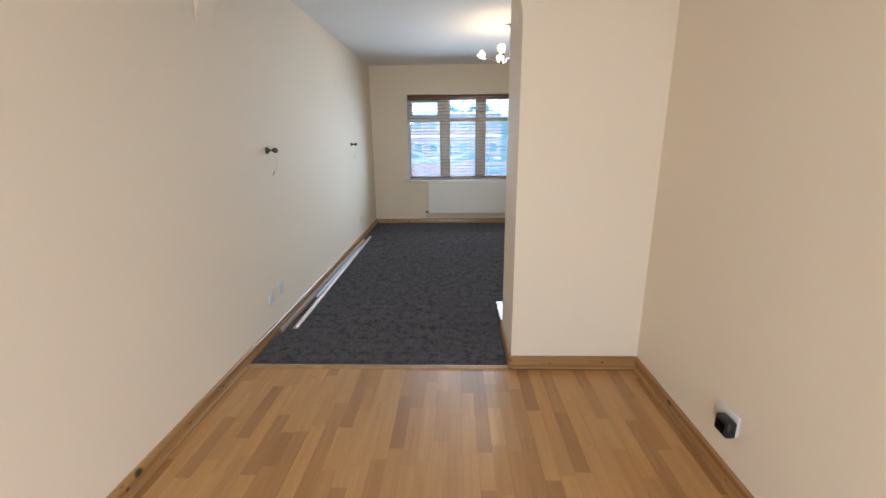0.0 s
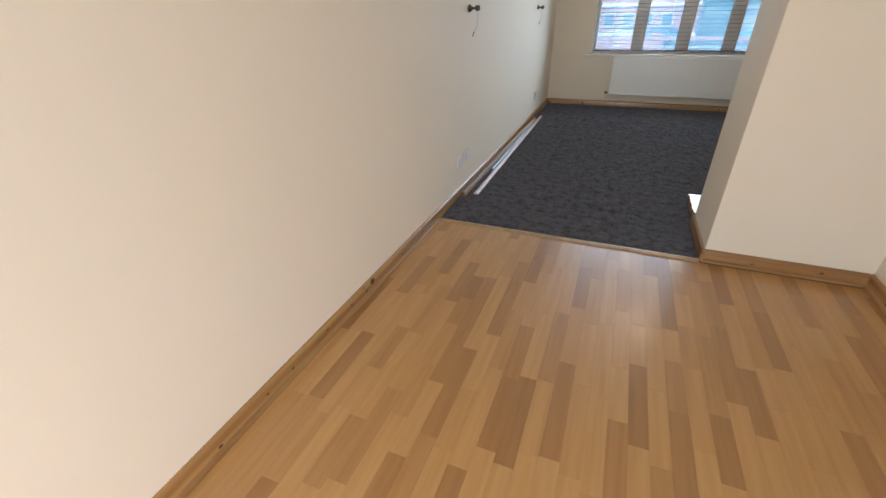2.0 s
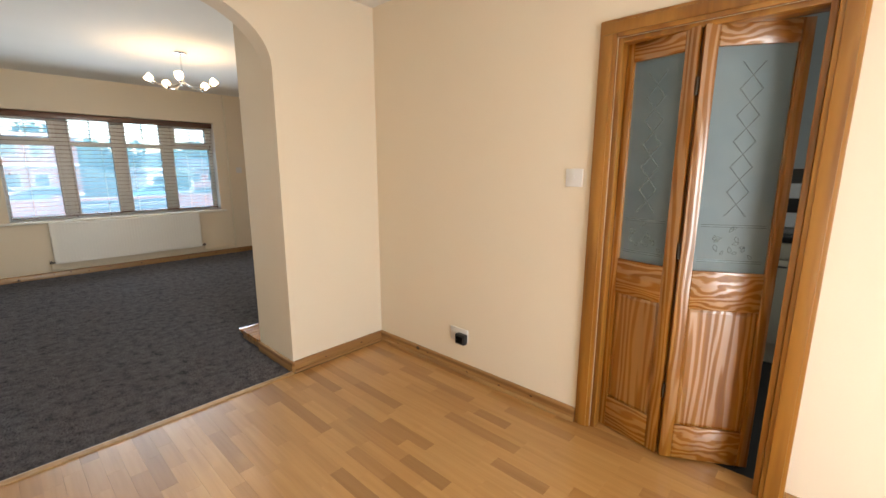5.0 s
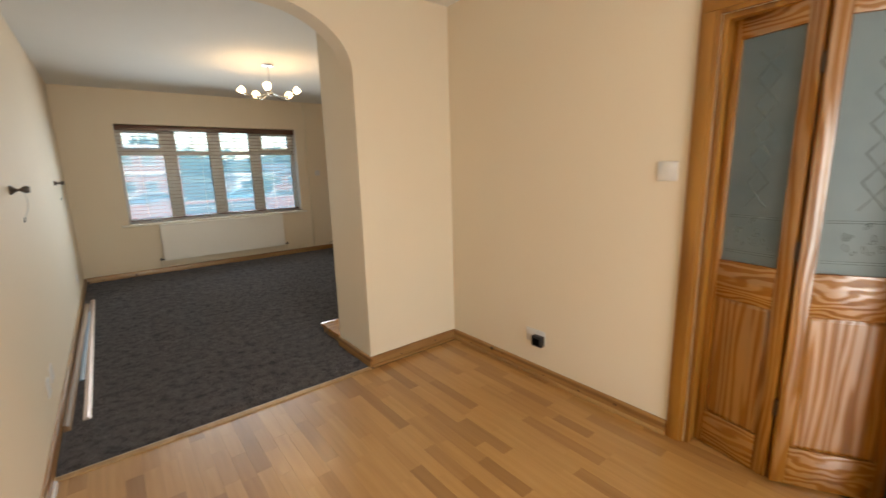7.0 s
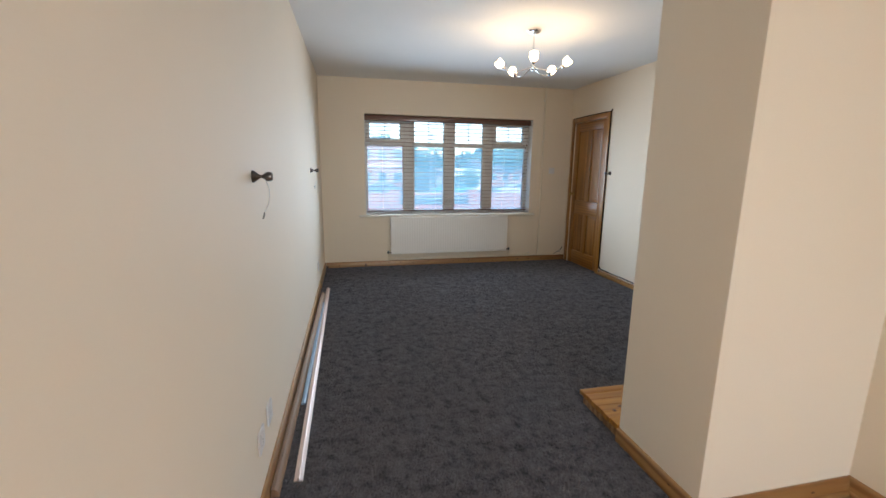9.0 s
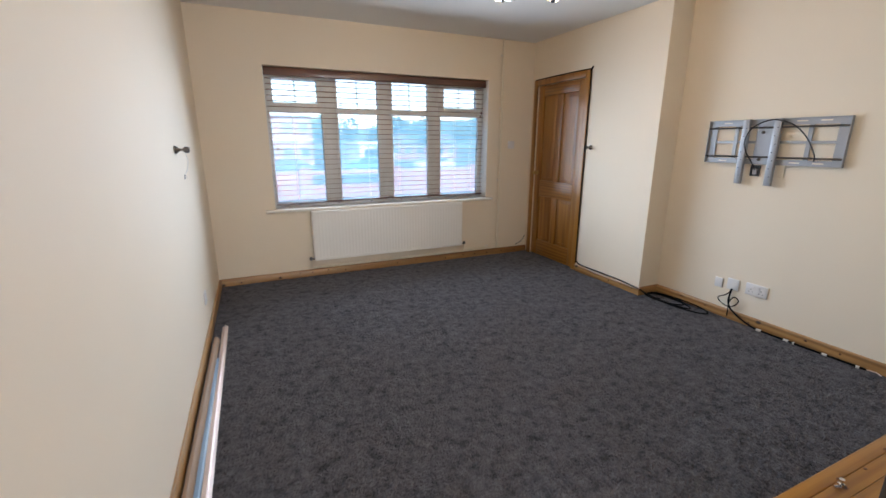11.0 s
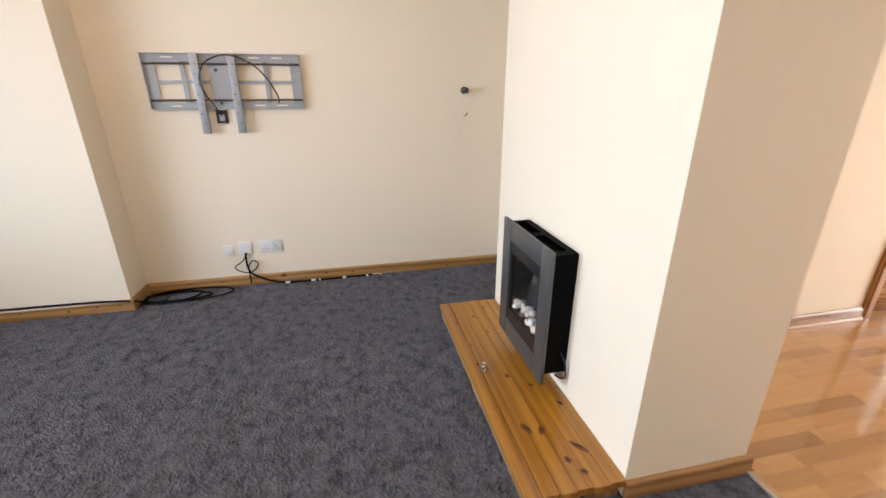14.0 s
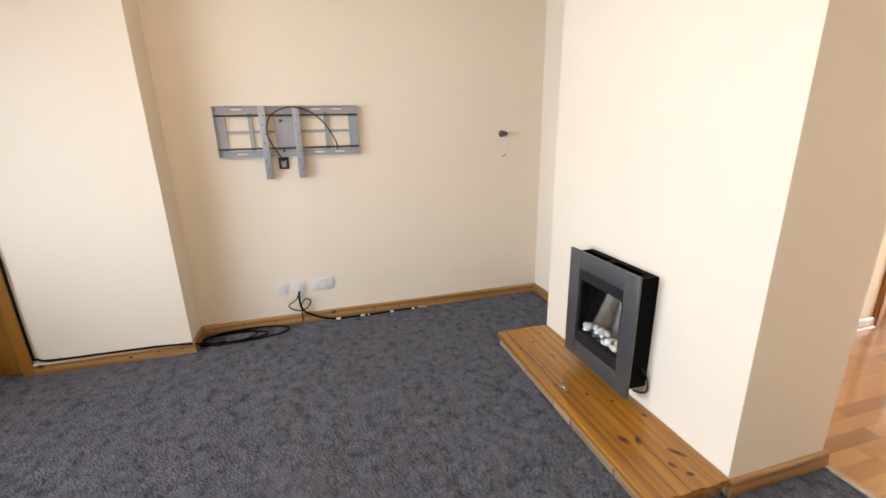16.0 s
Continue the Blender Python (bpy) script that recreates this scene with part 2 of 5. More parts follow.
def shade_material():
    m, n, l, b = nodes_of("lit_opal_glass")
    b.inputs["Base Color"].default_value, b.inputs["Roughness"].default_value = (0.9, 0.86, 0.76, 1), 0.3
    b.inputs["Emission Color"].default_value, b.inputs["Emission Strength"].default_value = (1.0, 0.76, 0.45, 1), 2.0
    return m


def bulb_material():
    m, n, l, b = nodes_of("lit_bulb")
    b.inputs["Emission Color"].default_value, b.inputs["Emission Strength"].default_value = (1.0, 0.82, 0.55, 1), 5.0
    return m


CARPET, FROST, SHADE, BULB = carpet_material(), frosted_material(), shade_material(), bulb_material()
PEBBLE = [plain("pale_pebble", (0.72, 0.69, 0.63), 0.5), plain("warm_pebble", (0.62, 0.54, 0.42), 0.5), plain("dark_pebble", (0.09, 0.09, 0.095), 0.45)]
ETCH = plain("etched_line", (0.17, 0.225, 0.24), 0.8, vary=0.02, relief=0.0)

KNOT = plain("dark_knot", (0.06, 0.018, 0.006), 0.5, vary=0.3, relief=0.1)
KNOTR = plain("red_brown_knot_ring", (0.17, 0.05, 0.008), 0.45, vary=0.3, grain=120, relief=0.1)

# ---- building helpers ----
ROOTS = {}


def root_of(ob):
    while ob.parent:
        ob = ob.parent
    return ob


def thing(name, base, label, category, group="", kind=""):
    ob = new(name)
    ob.empty_display_size = 0.05
    ob.location = base
    ROOTS[ob.name] = Vector(base)
    return tagged(ob, label, category, group, kind)


def mesh_of(name, bm, mat, smooth=35):
    bmesh.ops.recalc_face_normals(bm, faces=bm.faces)
    me = bpy.data.meshes.new(name)
    bm.to_mesh(me)
    bm.free()
    me.materials.append(mat)
    me.shade_smooth()
    me.set_sharp_from_angle(angle=radians(smooth))
    return me


def part(name, bm, mat, parent, label=""):
    """Places given in the world; the part keeps its thing's origin."""
    bmesh.ops.translate(bm, verts=bm.verts, vec=-ROOTS[root_of(parent).name])
    ob = new(name, mesh_of(name, bm, mat))
    ob.parent = parent
    return tagged(ob, label)


def solid(name, bm, mat, label, category, group="", kind=""):
    """A thing of a single mesh, its origin at the middle of its foot."""
    lo = Vector([min(v.co[i] for v in bm.verts) for i in range(3)])
    hi = Vector([max(v.co[i] for v in bm.verts) for i in range(3)])
    base = Vector(((lo.x + hi.x) / 2, (lo.y + hi.y) / 2, lo.z))
    bmesh.ops.translate(bm, verts=bm.verts, vec=-base)
    ob = new(name, mesh_of(name, bm, mat))
    ob.location = base
    ROOTS[ob.name] = base
    return tagged(ob, label, category, group, kind)


def box(bm, x0, x1, y0, y1, z0, z1, bev=0.0, seg=2, m=None):
    vs = [bm.verts.new((x, y, z)) for x in (x0, x1) for y in (y0, y1) for z in (z0, z1)]
    fs = [bm.faces.new([vs[i] for i in q]) for q in ((0, 1, 3, 2), (4, 6, 7, 5), (0, 4, 5, 1), (2, 3, 7, 6), (0, 2, 6, 4), (1, 5, 7, 3))]
    made = vs
    if bev:
        es = list({e for f in fs for e in f.edges})
        r = bmesh.ops.bevel(bm, geom=es, offset=bev, segments=seg, affect="EDGES", profile=0.5)
        made = list({v for f in r["faces"] for v in f.verts} | {v for f in fs if f.is_valid for v in f.verts})
    if m:
        bmesh.ops.transform(bm, matrix=m, verts=made)
    return bm


def B(*a, **k):
    return box(bmesh.new(), *a, **k)


def lathe(bm, profile, m=Matrix(), seg=20):
    """Profile of (radius, height) turned about the local z."""
    rings = []
    for r, h in profile:
        rings.append([bm.verts.new(m @ Vector((r * math.cos(2 * math.pi * i / seg), r * math.sin(2 * math.pi * i / seg), h))) for i in range(seg)])
    for a, c in zip(rings, rings[1:]):
        for i in range(seg):
            bm.faces.new((a[i], a[(i + 1) % seg], c[(i + 1) % seg], c[i]))
    for ring, (r, h) in ((rings[0], profile[0]), (rings[-1], profile[-1])):
        if r > 1e-4:
            bm.faces.new(ring)
    return bm


def along(p0, p1):
    """A frame whose z runs from p0 to p1."""
    d = Vector(p1) - Vector(p0)
    return Matrix.Translation(p0) @ d.to_track_quat("Z", "Y").to_matrix().to_4x4()


def rod(bm, p0, p1, r, seg=12):
    d = (Vector(p1) - Vector(p0)).length
    return lathe(bm, [(r, 0), (r, d)], along(p0, p1), seg)


def smooth_path(points, steps=8):
    pts = [Vector(p) for p in points]
    pts = [2 * pts[0] - pts[1], *pts, 2 * pts[-1] - pts[-2]]
    out = []
    for a, b, c, d in zip(pts, pts[1:], pts[2:], pts[3:]):
        for i in range(steps):
            t = i / steps
            out.append(0.5 * (2 * b + (c - a) * t + (2 * a - 5 * b + 4 * c - d) * t * t + (3 * b - a - 3 * c + d) * t ** 3))
    out.append(pts[-2])
    return out


def tube(bm, points, r, seg=8, steps=8):
    path, rings = smooth_path(points, steps), []
    n = len(path)
    for i, p in enumerate(path):
        d = (path[min(i + 1, n - 1)] - path[max(i - 1, 0)]).normalized()
        q = d.to_track_quat("Z", "Y").to_matrix() if abs(d.z) < 0.95 else d.to_track_quat("Z", "X").to_matrix()
        rings.append([p + q @ Vector((r * math.cos(2 * math.pi * k / seg), r * math.sin(2 * math.pi * k / seg), 0)) for k in range(seg)])
    for i in range(1, n):
        best = min(range(seg), key=lambda s: (rings[i][s] - rings[i - 1][0]).length)
        rings[i] = rings[i][best:] + rings[i][:best]
        if (rings[i][1] - rings[i - 1][1]).length > (rings[i][-1] - rings[i - 1][1]).length:
            rings[i] = [rings[i][0]] + rings[i][:0:-1]
    vr = [[bm.verts.new(v) for v in ring] for ring in rings]
    for a, b in zip(vr, vr[1:]):
        for k in range(seg):
            bm.faces.new((a[k], a[(k + 1) % seg], b[(k + 1) % seg], b[k]))
    bm.faces.new(vr[0])
    bm.faces.new(vr[-1])
    return bm


def prism(bm, outline, axis, a, b):
    """An outline of (u, v) pushed from a to b along an axis; u and v are the other two axes in order."""
    def at(u, v, w):
        c = [u, v]
        c.insert(axis, w)
        return c
    p = [bm.verts.new(at(u, v, a)) for u, v in outline]
    q = [bm.verts.new(at(u, v, b)) for u, v in outline]
    for i in range(len(p)):
        j = (i + 1) % len(p)
        bm.faces.new((p[i], p[j], q[j], q[i]))
    bm.faces.new(p)
    bm.faces.new(q)
    return bm


# ---- plan ----
XL, XR, XN, XA = -1.287, 1.10, 2.16, 2.393
YB, YS, YP, YA, YN, YF = -1.75, 2.272, 2.756, 2.45, 4.968, 6.722
XP, XB, H, SK = 0.348, 1.655, 2.415, 0.071


def structure(name, bm, mat, label, category):
    return solid(name, bm, mat, label, category, kind="structure")


# ---- walls ----
structure("wall_left", B(XL - 0.1, XL, YB, YF, 0, H), WALL, "long cream painted wall of both rooms", "wall")

WX0, WX1, WZ0, WZ1 = -0.732, 1.575, 0.672, 1.99
bm = B(XL - 0.1, WX0, YF, YF + 0.28, 0, H)
box(bm, WX1, XA + 0.1, YF, YF + 0.28, 0, H)
box(bm, WX0, WX1, YF, YF + 0.28, 0, WZ0)
box(bm, WX0, WX1, YF, YF + 0.28, WZ1, H)
structure("wall_front", bm, WALL, "cream painted wall with a wide window opening", "wall")

DY0, DY1, DZ = 5.85, 6.61, 1.945
bm = B(XN, XN + 0.1, YN + 0.1, DY0, 0, H)
box(bm, XN, XN + 0.1, DY1, YF, 0, H)
box(bm, XN, XN + 0.1, DY0, DY1, DZ, H)
structure("wall_by_door", bm, WALL, "cream painted wall holding the panelled pine door", "wall")
structure("wall_nook", B(XN, XA, YN, YN + 0.1, 0, H), WALL, "short cream return wall at the recess", "wall")
structure("wall_recess", B(XA, XA + 0.1, YA - 0.1, YN + 0.1, 0, H), WALL, "cream painted recess wall with a television bracket", "wall")
structure("wall_recess_end", B(XB, XA, YA - 0.1, YA, 0, H), WALL, "cream wall at the end of the recess", "wall")

# the wide arch and the chimney breast
RX, RZ, SPRING = 0.5, 0.33, 1.91
arch = [(XL, H), (XL, SPRING)]
arch += [(XL + RX - RX * math.cos(a), SPRING + RZ * math.sin(a)) for a in [math.pi / 2 * i / 14 for i in range(1, 15)]]
arch += [(XP - RX + RX * math.sin(a), SPRING + RZ * math.cos(a)) for a in [math.pi / 2 * i / 14 for i in range(15)]]
arch += [(XP, H)]
structure("wall_arch", prism(bmesh.new(), arch, 1, YS, YS + 0.14), WALL, "cream wall over a wide round-cornered arch", "wall")
structure("wall_chimney_breast", B(XP, XB, YS, YP, 0, H), WALL, "cream painted chimney breast between the rooms", "wall")

KY0, KY1, KZ = -0.15, 0.565, 1.895
bm = B(XR, XR + 0.11, YB, KY0, 0, H)
box(bm, XR, XR + 0.11, KY1, YS, 0, H)
box(bm, XR, XR + 0.11, KY0, KY1, KZ, H)
structure("wall_right", bm, WALL, "cream painted wall with the kitchen doorway", "wall")
bm = B(XL, -0.85, YB - 0.12, YB, 0, H)
box(bm, 0.85, XR, YB - 0.12, YB, 0, H)
box(bm, -0.85, 0.85, YB - 0.12, YB, 2.08, H)
structure("wall_rear", bm, WALL, "cream painted rear wall with a glazed opening", "wall")

# kitchen shell
structure("wall_kitchen_rear", B(XR + 0.11, 3.3, YB, YB + 0.1, 0, H), CEIL, "pale kitchen wall", "wall")
structure("wall_kitchen_side", B(3.2, 3.3, YB + 0.1, YA - 0.1, 0, H), plain("grey_green_paint", (0.42, 0.47, 0.47), 0.7, vary=0.03), "grey painted kitchen wall", "wall")
structure("wall_kitchen_end", B(XB, 3.2, YA - 0.2, YA - 0.1, 0, H), CEIL, "pale kitchen end wall", "wall")
structure("kitchen_floor", B(XR + 0.11, 3.2, YB + 0.1, YA - 0.2, -0.05, -0.004), plain("dark_vinyl", (0.025, 0.024, 0.026), 0.5), "dark kitchen floor covering", "floor")

structure("ceiling", B(XL - 0.1, 3.3, YB - 0.12, YF + 0.28, H, H + 0.1), CEIL, "white painted ceiling", "ceiling")
structure("subfloor", B(XL - 0.1, 3.3, YB - 0.12, YF + 0.28, -0.36, -0.06), plain("concrete", (0.3, 0.3, 0.29), 0.9), "concrete slab under the floors", "floor")


def pile(x0, x1, y0, y1, cell=0.0072, tuft=0.0082, lay=0.010):
    """Cut pile carpet: a close field of uneven tufts, brushed into patches."""
    nx, ny = int((x1 - x0) / cell), int((y1 - y0) / cell)
    rg = np.random.default_rng(12)
    gx, gy = np.meshgrid(np.linspace(x0, x1, nx + 1), np.linspace(y0, y1, ny + 1))
    gz = rg.uniform(-tuft, 0.0, gx.shape)
    for size, depth in ((0.03, 0.2 * lay), (0.1, 1.2 * lay)):
        cx, cy = int((x1 - x0) / size) + 3, int((y1 - y0) / size) + 3
        lump = rg.uniform(-0.5, 0.5, (cy, cx))
        u, v = (gx - x0) / size, (gy - y0) / size
        iu, iv = u.astype(int), v.astype(int)
        fu, fv = u - iu, v - iv
        fu, fv = fu * fu * (3 - 2 * fu), fv * fv * (3 - 2 * fv)
        gz += depth * ((lump[iv, iu] * (1 - fu) + lump[iv, iu + 1] * fu) * (1 - fv) + (lump[iv + 1, iu] * (1 - fu) + lump[iv + 1, iu + 1] * fu) * fv)
    gx[:, 1:-1] += rg.uniform(-0.3, 0.3, gx[:, 1:-1].shape) * cell
    gy[1:-1] += rg.uniform(-0.3, 0.3, gy[1:-1].shape) * cell
    co = np.stack([gx, gy, np.minimum(gz + 0.4 * tuft, 0.004)], -1).reshape(-1, 3)
    k = (np.arange(ny)[:, None] * (nx + 1) + np.arange(nx)[None, :]).reshape(-1)
    quads = np.stack([k, k + 1, k + nx + 2, k + nx + 1], -1)
    edge = np.concatenate([np.arange(nx + 1), np.arange(1, ny + 1) * (nx + 1) + nx, ny * (nx + 1) + np.arange(nx - 1, -1, -1), np.arange(ny - 1, 0, -1) * (nx + 1)])
    low = co[edge].copy()
    low[:, 2] = -0.05
    m, n = len(edge), len(co)
    sides = [(int(edge[i]), n + i, n + (i + 1) % m, int(edge[(i + 1) % m])) for i in range(m)]
    me = bpy.data.meshes.new("carpet")
    me.from_pydata(np.concatenate([co, low]).tolist(), [], quads.tolist() + sides)
    me.materials.append(CARPET)
    return tagged(new("carpet", me), "charcoal grey short pile carpet", "carpet", kind="structure")


pile(XL, XA, YS - 0.006, YF)

# ---- skirting boards ----


def skirting(name, a, b, inward, mat, label="knotty varnished pine skirting board"):
    """From a to b along a wall; inward is the way into the room."""
    a, b, inn = Vector((*a, 0)), Vector((*b, 0)), Vector((*inward, 0))
    prof = [(0, 0), (0.018, 0), (0.018, SK - 0.018), (0.014, SK - 0.006), (0.008, SK), (0, SK)]
    bm = bmesh.new()
    p = [bm.verts.new(a + inn * u + Vector((0, 0, v))) for u, v in prof]
    q = [bm.verts.new(b + inn * u + Vector((0, 0, v))) for u, v in prof]
    for i in range(len(p)):
        j = (i + 1) % len(p)
        bm.faces.new((p[i], p[j], q[j], q[i]))
    bm.faces.new(p)
    bm.faces.new(q)
    board = structure(name, bm, mat, label, "skirting board")
    rg = random.Random(name)
    run, u = (b - a).length, rg.uniform(0.08, 0.3)
    while u < run - 0.06:
        c = a + (b - a).normalized() * u + inn * 0.0179 + Vector((0, 0, rg.uniform(0.022, SK - 0.022)))
        w, h = rg.uniform(0.005, 0.011), rg.uniform(0.004, 0.007)
        part("knot", lathe(bmesh.new(), [(1.0, 0.0), (0.85, 0.0004), (0.001, 0.0005)], along(c, c + inn) @ Matrix.Diagonal((h, w, 1, 1) if abs((along(c, c + inn) @ Vector((1, 0, 0)) - c).z) > 0.5 else (w, h, 1, 1)), 12), KNOT, board)
        u += rg.uniform(0.12, 0.42)
    return board


G = 0.018
skirting("baseboard_left", (XL, YB), (XL, YF), (1, 0), SKIRT_Y)
skirting("baseboard_front", (XL + G, YF), (XN, YF), (0, -1), SKIRT_X)
skirting("baseboard_by_door", (XN, DY0 - 0.062), (XN, YN - G), (-1, 0), SKIRT_Y)
skirting("baseboard_nook", (XN, YN), (XA - G, YN), (0, -1), SKIRT_X)
skirting("baseboard_recess", (XA, YN), (XA, YA), (-1, 0), SKIRT_Y)
skirting("baseboard_recess_end", (XA - G, YA), (XB, YA), (0, 1), SKIRT_X)
skirting("baseboard_breast_side", (XB, YA + G), (XB, YP), (1, 0), SKIRT_Y)
skirting("baseboard_pier_side", (XP, YS - G), (XP, YP), (-1, 0), SKIRT_Y)
skirting("baseboard_pier", (XP, YS), (XR - G, YS), (0, -1), SKIRT_X)
skirting("baseboard_right", (XR, YS), (XR, KY1 + 0.08), (-1, 0), SKIRT_Y)
skirting("baseboard_right_rear", (XR, KY0 - 0.08), (XR, YB), (-1, 0), SKIRT_Y)


def bead(name, a, b, inward):
    a, b, inn = Vector((*a, 0)), Vector((*b, 0)), Vector((*inward, 0))
    prof = [(0, 0)] + [(0.016 * math.cos(t), 0.016 * math.sin(t)) for t in [math.pi / 2 * i / 5 for i in range(6)]]
    bm = bmesh.new()
    p = [bm.verts.new(a + inn * (G + u) + Vector((0, 0, v + 0.001))) for u, v in prof]
    q = [bm.verts.new(b + inn * (G + u) + Vector((0, 0, v + 0.001))) for u, v in prof]
    for i in range(len(p)):
        j = (i + 1) % len(p)
        bm.faces.new((p[i], p[j], q[j], q[i]))
    bm.faces.new(p)
    bm.faces.new(q)
    return structure(name, bm, BEAD_Y if inward[0] else BEAD_X, "pine quarter-round bead along the skirting", "trim")


bead("trim_left", (XL, YB), (XL, YS - 0.05), (1, 0))
bead("trim_pier", (XP, YS), (XR - G, YS), (0, -1))
bead("trim_right", (XR, YS - G), (XR, KY1 + 0.08), (-1, 0))

bar = thing("threshold_strip", (-0.46, YS - 0.02, 0), "wooden threshold strip with a bright metal edge", "threshold")
part("wooden_nosing", prism(bmesh.new(), [(YS - 0.042, 0.0), (YS - 0.038, 0.006), (YS - 0.014, 0.009), (YS - 0.014, 0.0)], 0, XL + G, XP - G), BEAD, bar)
part("metal_edge", prism(bmesh.new(), [(YS - 0.0135, 0.0), (YS - 0.0135, 0.0085), (YS - 0.008, 0.009), (YS - 0.0065, 0.0)], 0, XL + G, XP - G), plain("worn_metal_edge", (0.55, 0.47, 0.38), 0.4, metal=0.6, vary=0.2, grain=60), bar, "bright metal carpet edge")

# ---- front window ----
win = thing("window_1", (0.42, 6.9, WZ0 + 0.03), "wide four-light white plastic window with top vents", "window", kind="structure")
FY0, FY1 = 6.862, 6.922
LIGHTS = [(-0.695, -0.222), (-0.066, 0.342), (0.50, 0.898), (1.05, 1.52)]
ZB, ZT, TR0, TR1 = 0.752, 1.925, 1.60, 1.655
bm = B(WX0, WX1, FY0, FY1, WZ0, ZB - 0.03, 0.004)
box(bm, WX0, WX1, FY0, FY1, ZT + 0.02, WZ1, 0.004)
for x0, x1 in ((WX0, -0.717), (-0.2, -0.09), (0.364, 0.478), (0.92, 1.03), (1.54, WX1)):
    box(bm, x0, x1, FY0, FY1, ZB - 0.03, ZT + 0.02, 0.004)
part("window_frame", bm, UPVC, win)
for k, (x0, x1) in enumerate(LIGHTS):
    bm = B(x0 - 0.022, x1 + 0.022, FY0 - 0.004, FY1 - 0.01, TR0, TR1, 0.004)
    part("transom", bm, UPVC, win)
    for z0, z1, vent in ((ZB, TR0, False), (TR1, ZT, k in (0, 3))):
        e = 0.036 if vent else 0.0
        y0 = FY0 - (0.014 if vent else 0.002)
        bm = bmesh.new()
        a0, a1, b0, b1 = x0 - 0.022, x1 + 0.022, z0 - (0.03 if z0 == ZB else 0.012 if vent else 0.0), z1 + (0.02 if z1 == ZT else 0.0)
        for q in ((a0, x0 + e, b0, b1), (x1 - e, a1, b0, b1), (x0 + e, x1 - e, b0, z0 + e), (x0 + e, x1 - e, z1 - e, b1)):
            if q[1] - q[0] > 0.001 and q[3] - q[2] > 0.001:
                box(bm, q[0], q[1], y0, FY1 - 0.012, q[2], q[3], 0.003)
        sash = part("sash", bm, UPVC, win)
        pane = part("pane", B(x0 + e + 0.0005, x1 - e - 0.0005, 6.889, 6.893, z0 + e + 0.0005, z1 - e - 0.0005), PANE, sash)
        pane.visible_shadow = False
        xm = (x0 + x1) / 2
        if z1 == ZT:
            part("glazing_bar", B(xm - 0.006, xm + 0.006, 6.8935, 6.899, z0 + e, z1 - e, 0.001), UPVC, sash)
        part("gasket", B(x1 - e - 0.006, x1 - e - 0.0006, 6.882, 6.8885, z0 + e, z1 - e), BLACK, sash)
        if vent:
            bm = B(xm - 0.016, xm + 0.016, y0 - 0.012, y0, z0 - 0.004, z0 + 0.016, 0.003)
            box(bm, xm - 0.06, xm + 0.014, y0 - 0.026, y0 - 0.012, z0 + 0.0, z0 + 0.013, 0.004)
            part("window_handle", bm, WHITE, sash)
for x0, x1 in ((WX0 + 0.0005, WX0 + 0.005), (WX1 - 0.005, WX1 - 0.0005)):
    part("reveal_board", B(x0, x1, YF + 0.002, FY0 - 0.001, 0.7025, 1.988, 0.001), UPVC, win, "white plastic reveal board")
for x, z in ((-0.655, 1.262), (1.508, 1.25)):
    part("sash_stop", B(x - 0.008, x + 0.008, FY0 - 0.016, FY0, z - 0.013, z + 0.013, 0.003), BLACK, win, "small black sash stop")
structure("window_sill", B(-0.822, 1.648, 6.684, FY0, 0.672, 0.702, 0.008, 3), plain("white_gloss_sill", (0.8, 0.76, 0.68), 0.3, vary=0.03), "painted board window sill", "window sill")

# ---- venetian blind ----
blind = thing("venetian_blind", (0.42, 6.80, 0.75), "mahogany wooden venetian blind lowered with open slats", "blind")
part("valance", B(-0.724, 1.566, 6.772, 6.79, 1.915, 1.984, 0.004), BLIND, blind)
part("headrail", B(-0.715, 1.557, 6.792, 6.842, 1.925, 1.98, 0.003), BLIND, blind)
slat_bm = bmesh.new()
prof = [(-0.0235, -0.0014), (-0.012, 0.0004), (0.0, 0.001), (0.012, 0.0004), (0.0235, -0.0014)]
prism(slat_bm, [(y, z + 0.0007) for y, z in prof] + [(y, z - 0.0007) for y, z in reversed(prof)], 0, -1.135, 1.135)
slat_me = mesh_of("slat", slat_bm, SLAT)
NS = 24
for i in range(NS):
    z = 1.895 - i * (1.895 - 0.772) / (NS - 1)
    ob = new("slat", slat_me)
    ob.parent = blind
    ob.matrix_basis = Matrix.Translation(Vector((0.421 + 0.002 * math.sin(i * 2.1), 6.815, z)) - ROOTS[blind.name]) @ pose(0, 0, 0, -4.0 + 1.0 * math.sin(i * 1.7), 0, 0.05 * math.sin(i))
bm = bmesh.new()
prev = None
for i in range(25):
    x = -0.71 + 2.262 * i / 24
    z = 0.728 + 0.010 * math.sin(math.pi * i / 24) + (0.006 * (i / 24))
    ring = [bm.verts.new((x, 6.815 + u, z + v)) for u, v in ((-0.025, 0), (0.025, 0), (0.025, 0.014), (-0.025, 0.014))]
    if prev:
        for k in range(4):
            bm.faces.new((prev[k], prev[(k + 1) % 4], ring[(k + 1) % 4], ring[k]))
    else:
        bm.faces.new(ring)
    prev = ring
bm.faces.new(prev)
part("bottom_rail", bm, BLIND, blind)
